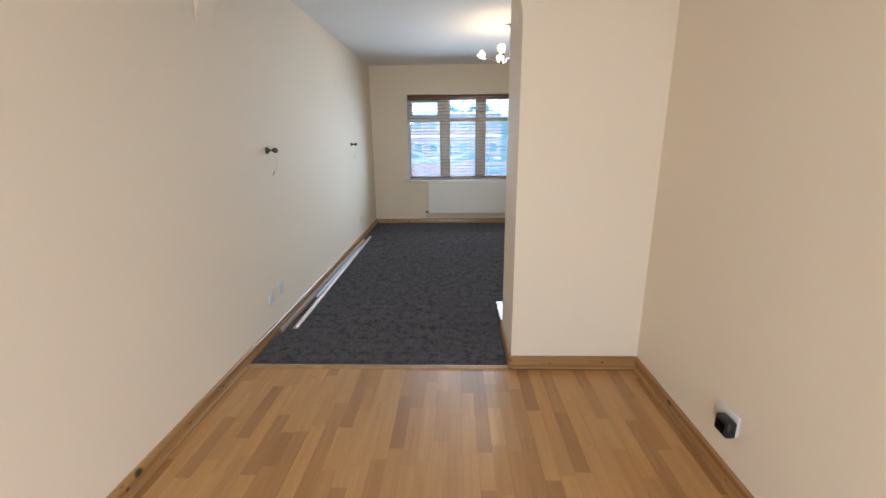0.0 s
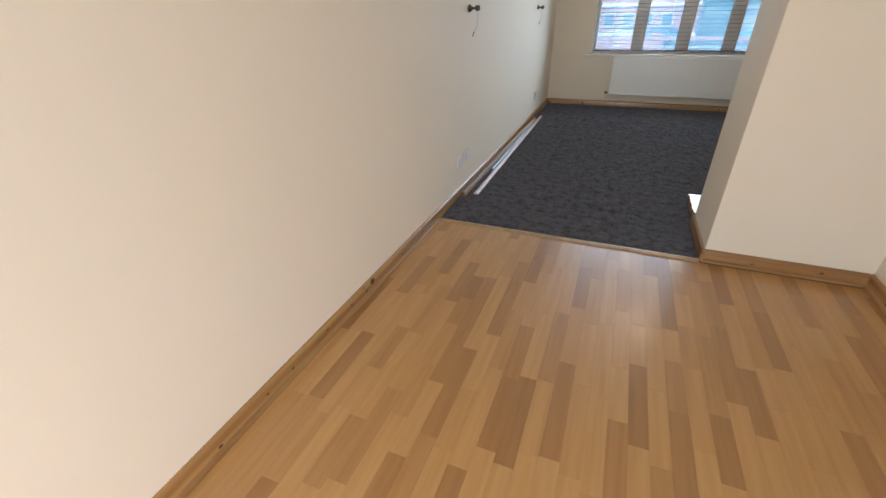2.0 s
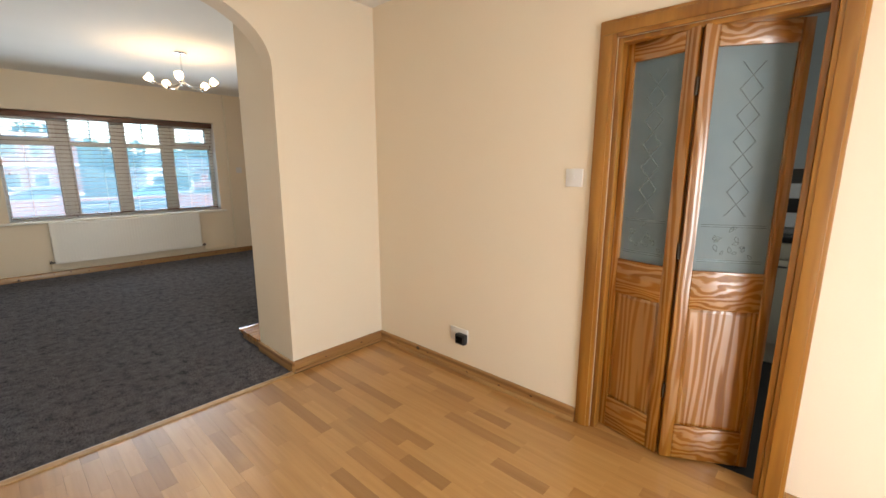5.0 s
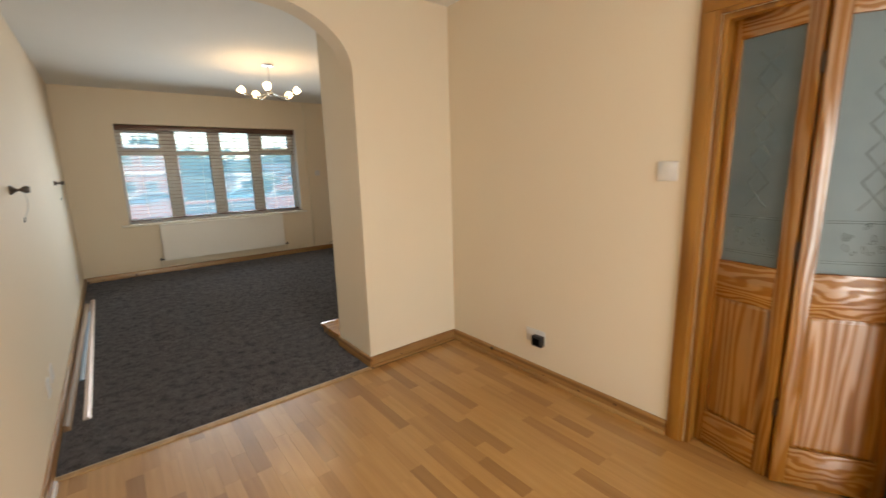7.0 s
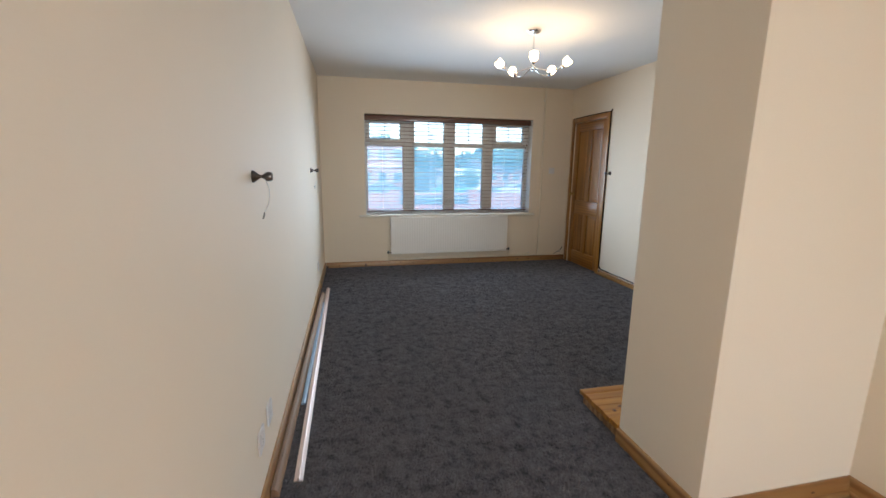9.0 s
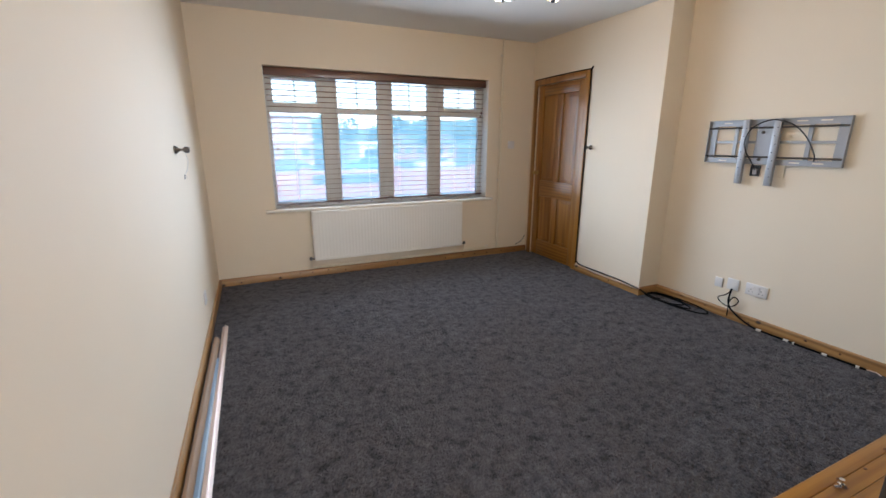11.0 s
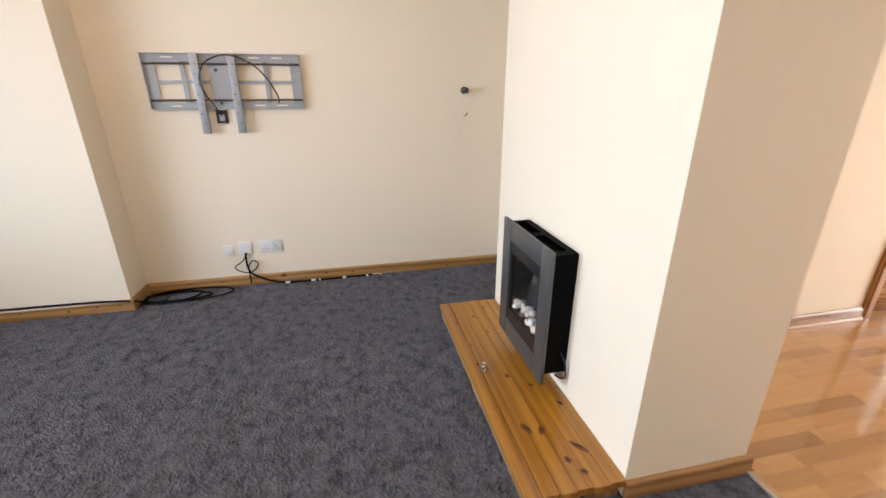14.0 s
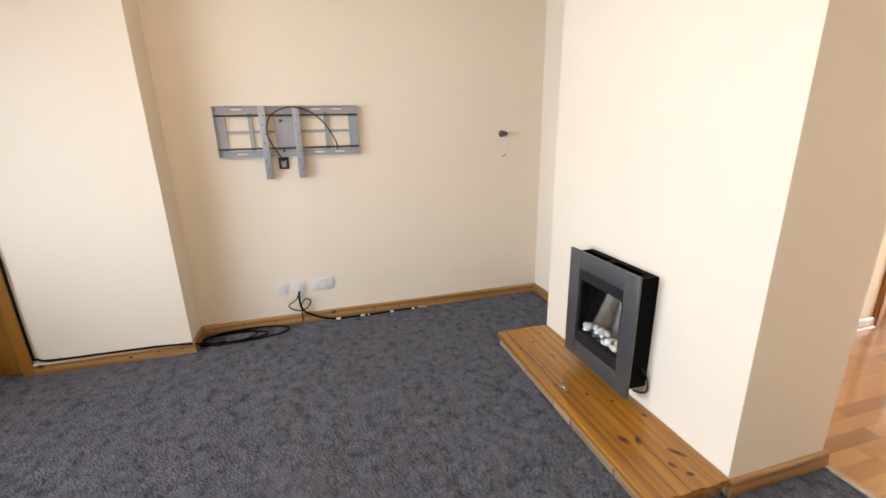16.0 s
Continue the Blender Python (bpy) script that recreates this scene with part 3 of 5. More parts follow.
for x in (-0.5, -0.12, 0.22, 0.55, 0.88, 1.2, 1.4):
    bm = bmesh.new()
    for y in (6.7895, 6.8405):
        rod(bm, (x, y, 0.745), (x, y, 1.93), 0.0009, 6)
    part("ladder_cord", bm, WIRE, blind, "thin ladder cord")
    part("cord_plug", lathe(bmesh.new(), [(0.001, 0), (0.006, 0.002), (0.006, 0.01), (0.001, 0.012)], pose(x, 6.786, 0.724), 10), BLACK, blind)
bm = bmesh.new()
rod(bm, (1.50, 6.768, 1.62), (1.50, 6.768, 1.92), 0.0011, 6)
rod(bm, (1.512, 6.768, 1.66), (1.512, 6.768, 1.92), 0.0011, 6)
part("pull_cord", bm, WIRE, blind)
for x, z in ((1.50, 1.595), (1.512, 1.635)):
    part("cord_tassel", lathe(bmesh.new(), [(0.002, 0.03), (0.005, 0.024), (0.008, 0.004), (0.006, 0.0)], pose(x, 6.768, z), 12), BLIND, blind)
solid("blind_bracket", B(-0.62, -0.56, 6.76, 6.785, 0.702, 0.722, 0.004), WIRE, "small pale plastic bracket lying on the sill", "bracket")

# ---- radiator and pipes ----
rad = thing("radiator", (0.41, 6.68, 0.168), "white single-panel radiator under the window", "radiator")
X0, X1, Z0, Z1 = -0.412, 1.229, 0.172, 0.668
face = [(X0 + 0.004, 6.668), (X0, 6.664), (X0, 6.654), (X0 + 0.005, 6.650)]
for i in range(49):
    x = X0 + 0.03 + i * (X1 - X0 - 0.06) / 48
    face += [(x - 0.012, 6.650), (x - 0.005, 6.6485), (x + 0.005, 6.6485), (x + 0.012, 6.650)]
face += [(X1 - 0.005, 6.650), (X1, 6.654), (X1, 6.664), (X1 - 0.004, 6.668)]
bm = prism(bmesh.new(), face, 2, Z0, Z1)
part("panel", bm, RADP, rad)
part("lower_seam", B(X0 + 0.002, X1 - 0.002, 6.6478, 6.6505, Z0, Z0 + 0.018, 0.001), RADP, rad)
part("upper_seam", B(X0 + 0.002, X1 - 0.002, 6.6478, 6.6505, Z1 - 0.02, Z1 - 0.004, 0.001), RADP, rad)
bm = bmesh.new()
for i in range(48):
    x = X0 + 0.045 + i * (X1 - X0 - 0.09) / 47
    box(bm, x - 0.009, x + 0.009, 6.646, 6.6504, Z0 + 0.022, Z0 + 0.032, 0.0015, 1)
tagged(part("spot_welds", bm, RADP, rad), kind="stuff")
zig = []
for i in range(61):
    zig.append((X0 + 0.02 + i * (X1 - X0 - 0.04) / 60, 6.672 if i % 2 else 6.698))
part("convector", prism(bmesh.new(), zig + [(x, y + 0.002) for x, y in reversed(zig)], 2, Z0 + 0.06, Z1 - 0.02), RADP, rad)
part("top_grille", B(X0 + 0.004, X1 - 0.004, 6.655, 6.704, Z1 - 0.003, Z1 + 0.005, 0.002), RADP, rad)
for x in (X0, X1):
    part("side_panel", B(x - 0.004, x + 0.004, 6.655, 6.704, Z0 + 0.02, Z1 + 0.003, 0.002), RADP, rad)
for x, s in ((X0, -1), (X1, 1)):
    bm = bmesh.new()
    rod(bm, (x, 6.672, 0.19), (x + s * 0.035, 6.672, 0.19), 0.009)
    lathe(bm, [(0.007, 0), (0.014, 0.004), (0.014, 0.03), (0.01, 0.036)], pose(x + s * 0.04, 6.672, 0.176), 14)
    part("valve", bm, DULL, rad, "dull metal radiator valve")
for x in (-0.1, 0.92):
    part("wall_bracket", B(x - 0.015, x + 0.015, 6.70, YF, 0.22, 0.62), RADP, rad)
pipe = thing("heating_pipe", (1.72, 6.70, 0.08), "cream painted heating pipes along the wall", "pipe")
part("low_pipe", tube(bmesh.new(), [(X0 - 0.04, 6.672, 0.18), (X0 - 0.04, 6.676, 0.12), (X0 - 0.03, 6.69, 0.098), (X0 + 0.03, 6.692, 0.096), (0.5, 6.692, 0.094), (1.2, 6.692, 0.092), (1.64, 6.692, 0.09), (1.71, 6.692, 0.092)], 0.0075, 10), PIPE, pipe)
part("riser_pipe", tube(bmesh.new(), [(1.71, 6.692, 0.09), (1.724, 6.69, 0.12), (1.726, 6.69, 0.3), (1.728, 6.69, 1.2), (1.73, 6.69, 2.0), (1.73, 6.69, H)], 0.0115, 12), PIPE, pipe)
part("branch_pipe", tube(bmesh.new(), [(X1 + 0.04, 6.672, 0.18), (X1 + 0.04, 6.674, 0.13), (X1 + 0.05, 6.688, 0.115), (1.45, 6.69, 0.112), (1.6, 6.69, 0.11)], 0.0075, 10), PIPE, pipe)
for z in (0.9, 1.7, 2.25):
    part("pipe_clip", B(1.716, 1.742, 6.702, YF, z - 0.008, z + 0.008, 0.002), WHITE, pipe)
part("pipe_clip", B(1.585, 1.60, 6.69, YF, 0.085, 0.125, 0.002), WHITE, pipe)

# ---- panelled door ----


def leaf_panel(bm, m, u0, u1, z0, z1, back, face, rim=0.04):
    """A raised and fielded panel between u0, u1 and z0, z1; depth runs from back to face."""
    steps = [(0.0, back), (0.004, back + 0.004), (rim, face - 0.002), (rim + 0.002, face)]
    rings = []
    for inset, d in steps:
        rings.append([bm.verts.new(m @ Vector((u, d, z))) for u, z in ((u0 + inset, z0 + inset), (u1 - inset, z0 + inset), (u1 - inset, z1 - inset), (u0 + inset, z1 - inset))])
    for a, b in zip(rings, rings[1:]):
        for k in range(4):
            bm.faces.new((a[k], a[(k + 1) % 4], b[(k + 1) % 4], b[k]))
    bm.faces.new(rings[-1])
    return bm


door = thing("door_1", (XN, 6.23, 0.0), "closed four-panel honey pine door in a pine frame", "door", kind="structure")
m1 = Matrix.Translation((XN + 0.012, DY0, 0)) @ Matrix(((0, -1, 0, 0), (1, 0, 0, 0), (0, 0, 1, 0), (0, 0, 0, 1)))
# local x runs along the wall, local y out into the room
W1, S1 = DY1 - DY0, 0.098
for name, u0, u1, z0, z1, mat in (("stile", 0.003, S1, 0.008, DZ - 0.003, DOORP), ("stile", W1 - S1, W1 - 0.003, 0.008, DZ - 0.003, DOORP),
                                  ("rail", S1, W1 - S1, 0.008, 0.19, DOORH), ("rail", S1, W1 - S1, 0.715, 0.90, DOORH), ("rail", S1, W1 - S1, 1.83, DZ - 0.003, DOORH),
                                  ("muntin", W1 / 2 - 0.045, W1 / 2 + 0.045, 0.19, 0.715, DOORP), ("muntin", W1 / 2 - 0.045, W1 / 2 + 0.045, 0.90, 1.83, DOORP)):
    part(name, B(u0, u1, -0.036, 0.0, z0, z1, 0.0025, m=m1), mat, door)
for z0, z1 in ((0.19, 0.715), (0.90, 1.83)):
    for u0, u1 in ((S1, W1 / 2 - 0.045), (W1 / 2 + 0.045, W1 - S1)):
        bm = leaf_panel(bmesh.new(), m1, u0, u1, z0, z1, -0.017, -0.006)
        box(bm, u0, u1, -0.026, -0.018, z0, z1, m=m1)
        part("door_panel", bm, DOORP, door)
bm = bmesh.new()
A = 0.062
for u0, u1, z0, z1 in ((-A, 0.0, 0.0, DZ + A), (W1, W1 + A, 0.0, DZ + A), (0.0, W1, DZ, DZ + A)):
    box(bm, u0, u1, 0.0125, 0.028, z0, z1, 0.005, m=m1)
part("architrave", bm, DOORP, door)
bm = lathe(bmesh.new(), [(0.022, 0), (0.022, 0.004), (0.009, 0.008), (0.009, 0.028), (0.02, 0.036), (0.024, 0.048), (0.018, 0.058), (0.001, 0.061)], along((XN + 0.012, DY1 - 0.05, 0.985), (XN - 0.1, DY1 - 0.05, 0.985)), 18)
part("door_knob", bm, BRASS, door, "small aged brass knob")

# ---- folding kitchen door ----
kit = thing("door_2", (XR, 0.21, 0.0), "part-open folding pine door with frosted glass", "door", kind="structure")
bm = bmesh.new()
AW = 0.078
for y0, y1, z0, z1 in ((KY0 - AW, KY0, 0, KZ + AW), (KY1, KY1 + AW, 0, KZ + AW), (KY0, KY1, KZ, KZ + AW)):
    box(bm, XR - 0.018, XR - 0.0005, y0, y1, z0, z1, 0.005)
for y0, y1, z0, z1 in ((KY0 - AW + 0.014, KY0 - 0.016, 0, KZ + 0.016), (KY1 + 0.016, KY1 + AW - 0.014, 0, KZ + 0.016), (KY0 - AW + 0.014, KY1 + AW - 0.014, KZ + 0.0165, KZ + AW - 0.014)):
    box(bm, XR - 0.025, XR - 0.016, y0, y1, z0, z1, 0.003)
part("architrave", bm, DOORP, kit)
bm = B(XR, XR + 0.11, KY0 + 0.0005, KY0 + 0.022, 0, KZ - 0.0005, 0.002)
box(bm, XR, XR + 0.11, KY1 - 0.022, KY1 - 0.0005, 0, KZ - 0.0005, 0.002)
box(bm, XR, XR + 0.11, KY0 + 0.022, KY1 - 0.022, KZ - 0.022, KZ - 0.0005, 0.002)
part("door_lining", bm, DOORP, kit)


def folding_leaf(p0, p1, s, s2):
    """One glazed leaf from p0 to p1 on the floor, with stiles s and s2 wide; its face looks into the dining room."""
    d = Vector((p1[0] - p0[0], p1[1] - p0[1], 0))
    w, d = d.length, d.normalized()
    out = Vector((d.y, -d.x, 0))
    if out.x > 0:
        out = -out
    m = Matrix(((d.x, out.x, 0, p0[0]), (d.y, out.y, 0, p0[1]), (0, 0, 1, 0.008), (0, 0, 0, 1)))
    top = 1.872
    for name, u0, u1, z0, z1 in (("stile", 0, s, 0, top), ("stile", w - s2, w, 0, top), ("rail", s, w - s2, 0, 0.165), ("rail", s, w - s2, 0.725, 0.895), ("rail", s, w - s2, 1.788, top)):
        part(name, B(u0, u1, -0.032, 0.0, z0, z1, 0.003, m=m), FOLDP if name == "stile" else FOLDH, kit)
    bm = leaf_panel(bmesh.new(), m, s, w - s2, 0.165, 0.725, -0.014, -0.006, 0.014)
    box(bm, s, w - s2, -0.024, -0.016, 0.165, 0.725, m=m)
    part("door_panel", bm, FOLDP, kit)
    pane = part("frosted_pane", B(s, w - s2, -0.019, -0.014, 0.895, 1.788, m=m), FROST, kit, "frosted glass pane with an etched pattern")
    pane.visible_shadow = False
    bm = bmesh.new()
    
    def line(pts, r=0.0016):
        tube(bm, [m @ Vector((u, -0.0135, z)) for u, z in pts], r, 5, 3)
    mid = (s + w - s2) / 2
    # two waving lines cross into a chain of tall diamonds
    for sgn in (-1, 1):
        for shift, reach in ((0.0, 0.037), (0.0, 0.041)):
            pts = [(mid + sgn * (reach if k % 2 else -reach), 1.13 + 0.1 * k + shift) for k in range(7)]
            for p, q in zip(pts, pts[1:]):
                rod(bm, m @ Vector((p[0], -0.0135, p[1])), m @ Vector((q[0], -0.0135, q[1])), 0.0009, 5)
    # a sprig of petals over a ruled border
    rg = random.Random(7)
    for k in range(16):
        u, z, a, g = mid + rg.uniform(-0.07, 0.07), 0.965 + rg.uniform(0.0, 0.13), rg.uniform(0, 6.3), rg.uniform(0.012, 0.022)
        line([(u, z), (u + g * math.cos(a - 0.4), z + g * math.sin(a - 0.4)), (u + 1.5 * g * math.cos(a), z + 1.5 * g * math.sin(a)), (u + g * math.cos(a + 0.4), z + g * math.sin(a + 0.4)), (u, z)], 0.001)
    for z in (1.085, 1.094, 0.935, 0.944):
        line([(s + 0.015, z), (mid, z), (w - s2 - 0.015, z)], 0.001)
    part("etched_pattern", bm, ETCH, kit)
    return m, w


folding_leaf((1.158, 0.542), (1.092, 0.246), 0.034, 0.052)
folding_leaf((1.086, 0.226), (1.262, -0.092), 0.052, 0.042)
for z in (0.30, 0.95, 1.62):
    bm = lathe(bmesh.new(), [(0.006, 0), (0.006, 0.07)], pose(1.098, 0.236, z), 10)
    box(bm, 1.084, 1.108, 0.233, 0.239, z + 0.002, z + 0.068)
    part("hinge", bm, DULL, kit, "dull metal hinge")

# ---- kitchen seen through the gap ----
CREAM = plain("cream_unit_foil", (0.62, 0.6, 0.5), 0.4, vary=0.03)
WORK = plain("black_worktop", (0.015, 0.015, 0.017), 0.25, vary=0.3, grain=300)


def base_unit(y0, y1):
    u = thing("base_unit", (2.9, (y0 + y1) / 2, 0), "cream kitchen base unit under a dark worktop", "kitchen cabinet", "kitchen base units")
    part("carcass", B(2.62, 3.19, y0 + 0.001, y1 - 0.001, 0.14, 0.855), CREAM, u)
    d = part("cabinet_door", B(2.6, 2.618, y0 + 0.003, y1 - 0.003, 0.16, 0.74, 0.003), CREAM, u)
    part("handle", B(2.58, 2.599, (y0 + y1) / 2 - 0.05, (y0 + y1) / 2 + 0.05, 0.69, 0.702, 0.004), DULL, d)
    part("drawer_front", B(2.6, 2.618, y0 + 0.003, y1 - 0.003, 0.748, 0.852, 0.003), CREAM, u)
    part("plinth", B(2.66, 2.68, y0 + 0.001, y1 - 0.001, 0.0, 0.139), CREAM, u)


for k in range(5):
    base_unit(-1.4 + 0.55 * k, -0.85 + 0.55 * k)
solid("worktop", B(2.585, 3.195, -1.4, 1.35, 0.857, 0.895, 0.006), WORK, "glossy black kitchen worktop", "worktop")
TILE = [plain("white_tile", (0.8, 0.82, 0.82), 0.12, vary=0.02, relief=0.0), plain("black_tile", (0.02, 0.02, 0.022), 0.12, vary=0.1, relief=0.0)]
splash = thing("splashback", (3.19, 0.0, 0.9), "black and white checked tile splashback", "splashback", kind="structure")
part("grout", B(3.192, 3.1995, -1.4, 1.35, 0.896, 1.34), plain("grey_grout", (0.5, 0.5, 0.48), 0.9), splash)
tm = {k: mesh_of("tile", B(3.186, 3.192, 0.001, 0.107, 0.001, 0.107, 0.0015, 1), TILE[k]) for k in (0, 1)}
for i in range(25):
    for j in range(4):
        ob = new("tile", tm[(i + j) % 2])
        ob.parent = splash
        ob.location = Vector((0, -1.39 + 0.109 * i, 0.898 + 0.109 * j)) - ROOTS[splash.name]

# ---- sockets, switches ----


def plate(name, at, normal, w, h, label, category, rockers=0, holes=0):
    """A moulded faceplate on a wall: at is its middle; normal is +x, -x or -y."""
    nrm = Vector(normal)
    side = Vector((0, 0, 1)).cross(nrm)
    m = Matrix(((side.x, 0, nrm.x, at[0]), (side.y, 0, nrm.y, at[1]), (0, 1, 0, at[2]), (0, 0, 0, 1)))
    t = thing(name, at, label, category)
    part("faceplate", B(-w / 2, w / 2, -h / 2, h / 2, 0, 0.009, 0.003, m=m), WHITE, t)
    for k in range(rockers):
        u = (k - (rockers - 1) / 2) * w * 0.22
        part("rocker", B(u - 0.006, u + 0.006, -0.011 + (0.022 if holes else 0), 0.011 + (0.022 if holes else 0), 0.009, 0.0125, 0.002, m=m), WHITE, t)
    for k in range(holes):
        u = (k - (holes - 1) / 2) * w * 0.46
        for du, dv, a, b in ((0, 0.008, 0.0022, 0.004), (-0.011, -0.012, 0.004, 0.0022), (0.011, -0.012, 0.004, 0.0022)):
            part("pin_hole", B(u + du - a, u + du + a, dv - b - 0.006, dv + b - 0.006, 0.0085, 0.0094, m=m), BLACK, t)
    for u in (-w * 0.36, w * 0.36):
        part("screw", lathe(bmesh.new(), [(0.0035, 0.009), (0.003, 0.0097)], m @ pose(u, 0, 0), 10), WHITE, t)
    return t, m


plate("light_switch", (XR - 0.0001, 0.73, 1.287), (-1, 0, 0), 0.088, 0.088, "white plastic light switch beside the kitchen door", "light switch", rockers=1)
plate("light_switch", (1.89, YF, 1.30), (0, -1, 0), 0.086, 0.086, "white plastic light switch beside the window", "light switch", rockers=1)
plate("wall_socket", (XA, 4.152, 0.278), (-1, 0, 0), 0.148, 0.088, "white double socket on the recess wall", "socket", rockers=2, holes=2)
plate("fused_spur", (XA, 4.318, 0.274), (-1, 0, 0), 0.086, 0.088, "white cable outlet plate with a black lead", "socket")
plate("aerial_socket", (XA, 4.425, 0.262), (-1, 0, 0), 0.062, 0.076, "small white aerial box on the wall", "socket")
plate("wall_socket", (XL, 2.70, 0.272), (1, 0, 0), 0.09, 0.088, "white single socket low on the wall", "socket", rockers=1, holes=1)
plate("blank_plate", (XL, 2.87, 0.286), (1, 0, 0), 0.088, 0.088, "white plate low on the long wall", "socket", rockers=1)
plate("wall_socket", (XL, 5.62, 0.28), (1, 0, 0), 0.086, 0.086, "white single socket near the window", "socket", rockers=1, holes=1)
t, m = plate("wall_socket", (XR, 1.462, 0.262), (-1, 0, 0), 0.146, 0.088, "white double socket on the dining wall", "socket", rockers=2)
plug = thing("plug_adaptor", (XR - 0.01, 1.425, 0.245), "black plug-in adaptor in the wall socket", "plug")
bm = B(XR - 0.05, XR - 0.0095, 1.385, 1.465, 0.212, 0.282, 0.01, 3)
part("body", bm, BLACK, plug)
part("front_ridge", B(XR - 0.053, XR - 0.05, 1.4, 1.45, 0.226, 0.268, 0.001), BLACKM, plug)

# ---- stripped wall lights ----


def wall_light(at, normal, tail, label):
    nrm = Vector(normal)
    w = thing("wall_light", at, label, "wall light", "stripped wall lights")
    a = Vector(at)
    m = along(a, a + nrm)
    part("backplate", lathe(bmesh.new(), [(0.024, 0), (0.024, 0.005), (0.016, 0.015), (0.008, 0.025), (0.006, 0.034)], m, 20), DULL, w)
    part("lamp_cup", lathe(bmesh.new(), [(0.006, 0.034), (0.01, 0.042), (0.017, 0.05), (0.019, 0.06), (0.016, 0.071), (0.013, 0.073), (0.011, 0.06), (0.001, 0.058)], m, 20), DULL, w)
    if tail:
        side = Vector((0, 0, 1)).cross(nrm) * tail
        p = [a + nrm * 0.05 + Vector((0, 0, -0.02)), a + nrm * 0.055 + side * 0.02 + Vector((0, 0, -0.06)), a + nrm * 0.045 + side * 0.035 + Vector((0, 0, -0.11)), a + nrm * 0.03 + side * 0.02 + Vector((0, 0, -0.145))]
        part("flex", tube(bmesh.new(), p, 0.0024, 6), WIRE, w, "loose white flex")
        part("taped_end", tube(bmesh.new(), [p[-1], p[-1] + side * -0.012 + Vector((0, 0, -0.012)), p[-1] + side * -0.026 + Vector((0, 0, -0.02))], 0.003, 6), BLACK, w)
    return w


wall_light((XL, 2.905, 1.278), (1, 0, 0), 1, "bare dull metal wall light with a dangling flex")
wall_light((XL, 5.32, 1.285), (1, 0, 0), 1, "bare dull metal wall light near the window")
wall_light((XA, 2.776, 1.286), (-1, 0, 0), 1, "bare dull metal wall light in the recess")
wall_light((XN, 5.715, 1.282), (-1, 0, 0), 0, "bare dull metal wall light beside the pine door")

# ---- television bracket ----
tv = thing("television_bracket", (XA, 4.25, 1.04), "grey steel television wall bracket with a loose lead", "tv bracket")
Y0, Y1, Z0, Z1, XF = 3.82, 4.682, 1.182, 1.488, XA - 0.03
bm = bmesh.new()
for y0, y1, z0, z1 in ((Y0, Y0 + 0.06, Z0, Z1), (Y1 - 0.06, Y1, Z0, Z1), (Y0 + 0.06, Y1 - 0.06, Z1 - 0.042, Z1), (Y0 + 0.06, Y1 - 0.06, Z0, Z0 + 0.036),
                       (Y0 + 0.19, Y0 + 0.215, Z0 + 0.036, Z1 - 0.042), (Y1 - 0.215, Y1 - 0.19, Z0 + 0.036, Z1 - 0.042),
                       (Y0 + 0.06, Y0 + 0.19, 1.325, 1.342), (Y0 + 0.215, 4.19, 1.325, 1.342), (4.34, Y1 - 0.215, 1.325, 1.342), (Y1 - 0.19, Y1 - 0.06, 1.325, 1.342)):
    box(bm, XA - 0.012, XA - 0.004, y0, y1, z0, z1)
box(bm, XA - 0.012, XA - 0.004, 4.19, 4.34, Z0 + 0.036, Z1 - 0.042)
for y0, y1, z0, z1 in ((Y0, Y1, Z1 - 0.004, Z1), (Y0, Y1, Z0, Z0 + 0.004), (Y0, Y0 + 0.004, Z0, Z1), (Y1 - 0.004, Y1, Z0, Z1)):
    box(bm, XF, XA - 0.012, y0 + 0.0002, y1 - 0.0002, z0 + 0.0002, z1 - 0.0002)
part("back_frame", bm, STEEL, tv)
for z in (1.432, 1.232):
    part("cross_rail", rod(bmesh.new(), (XF + 0.004, Y0 + 0.004, z), (XF + 0.004, Y1 - 0.004, z), 0.006, 10), DULL, tv)
for y in (4.402, 4.202):
    bm = B(XF - 0.016, XF - 0.012, y - 0.021, y + 0.021, 1.04, 1.489, 0.001)
    box(bm, XF - 0.012, XF + 0.008, y - 0.021, y - 0.018, 1.04, 1.489)
    box(bm, XF - 0.012, XF + 0.008, y + 0.018, y + 0.021, 1.04, 1.489)
    arm = part("upright_arm", bm, STEEL, tv)
    for k in range(7):
        part("hole", lathe(bmesh.new(), [(0.004, 0), (0.004, 0.0006)], along((XF - 0.016, y + (0.006 if k % 2 else -0.006), 1.10 + 0.055 * k), (XF - 0.1, y + (0.006 if k % 2 else -0.006), 1.10 + 0.055 * k)), 8), BLACK, arm)
for y in (3.95, 4.08, 4.55):
    for z in (Z0 + 0.018, Z1 - 0.02):
        part("fixing_slot", B(XA - 0.0126, XA - 0.0118, y - 0.03, y + 0.03, z - 0.004, z + 0.004), WALL, tv)
for z in (1.40, 1.215):
    part("bolt", lathe(bmesh.new(), [(0.011, 0), (0.011, 0.006), (0.006, 0.008)], along((XA - 0.012, 4.3, z), (XA - 0.1, 4.3, z)), 6), DULL, tv)
box1 = thing("cable_outlet", (XA, 4.31, 1.10), "open black cable outlet box below the bracket", "outlet box")
bm = bmesh.new()
for y0, y1, z0, z1 in ((4.28, 4.286, 1.098, 1.174), (4.336, 4.342, 1.098, 1.174), (4.286, 4.336, 1.098, 1.104), (4.286, 4.336, 1.168, 1.174)):
    box(bm, XA - 0.012, XA - 0.0005, y0, y1, z0, z1)
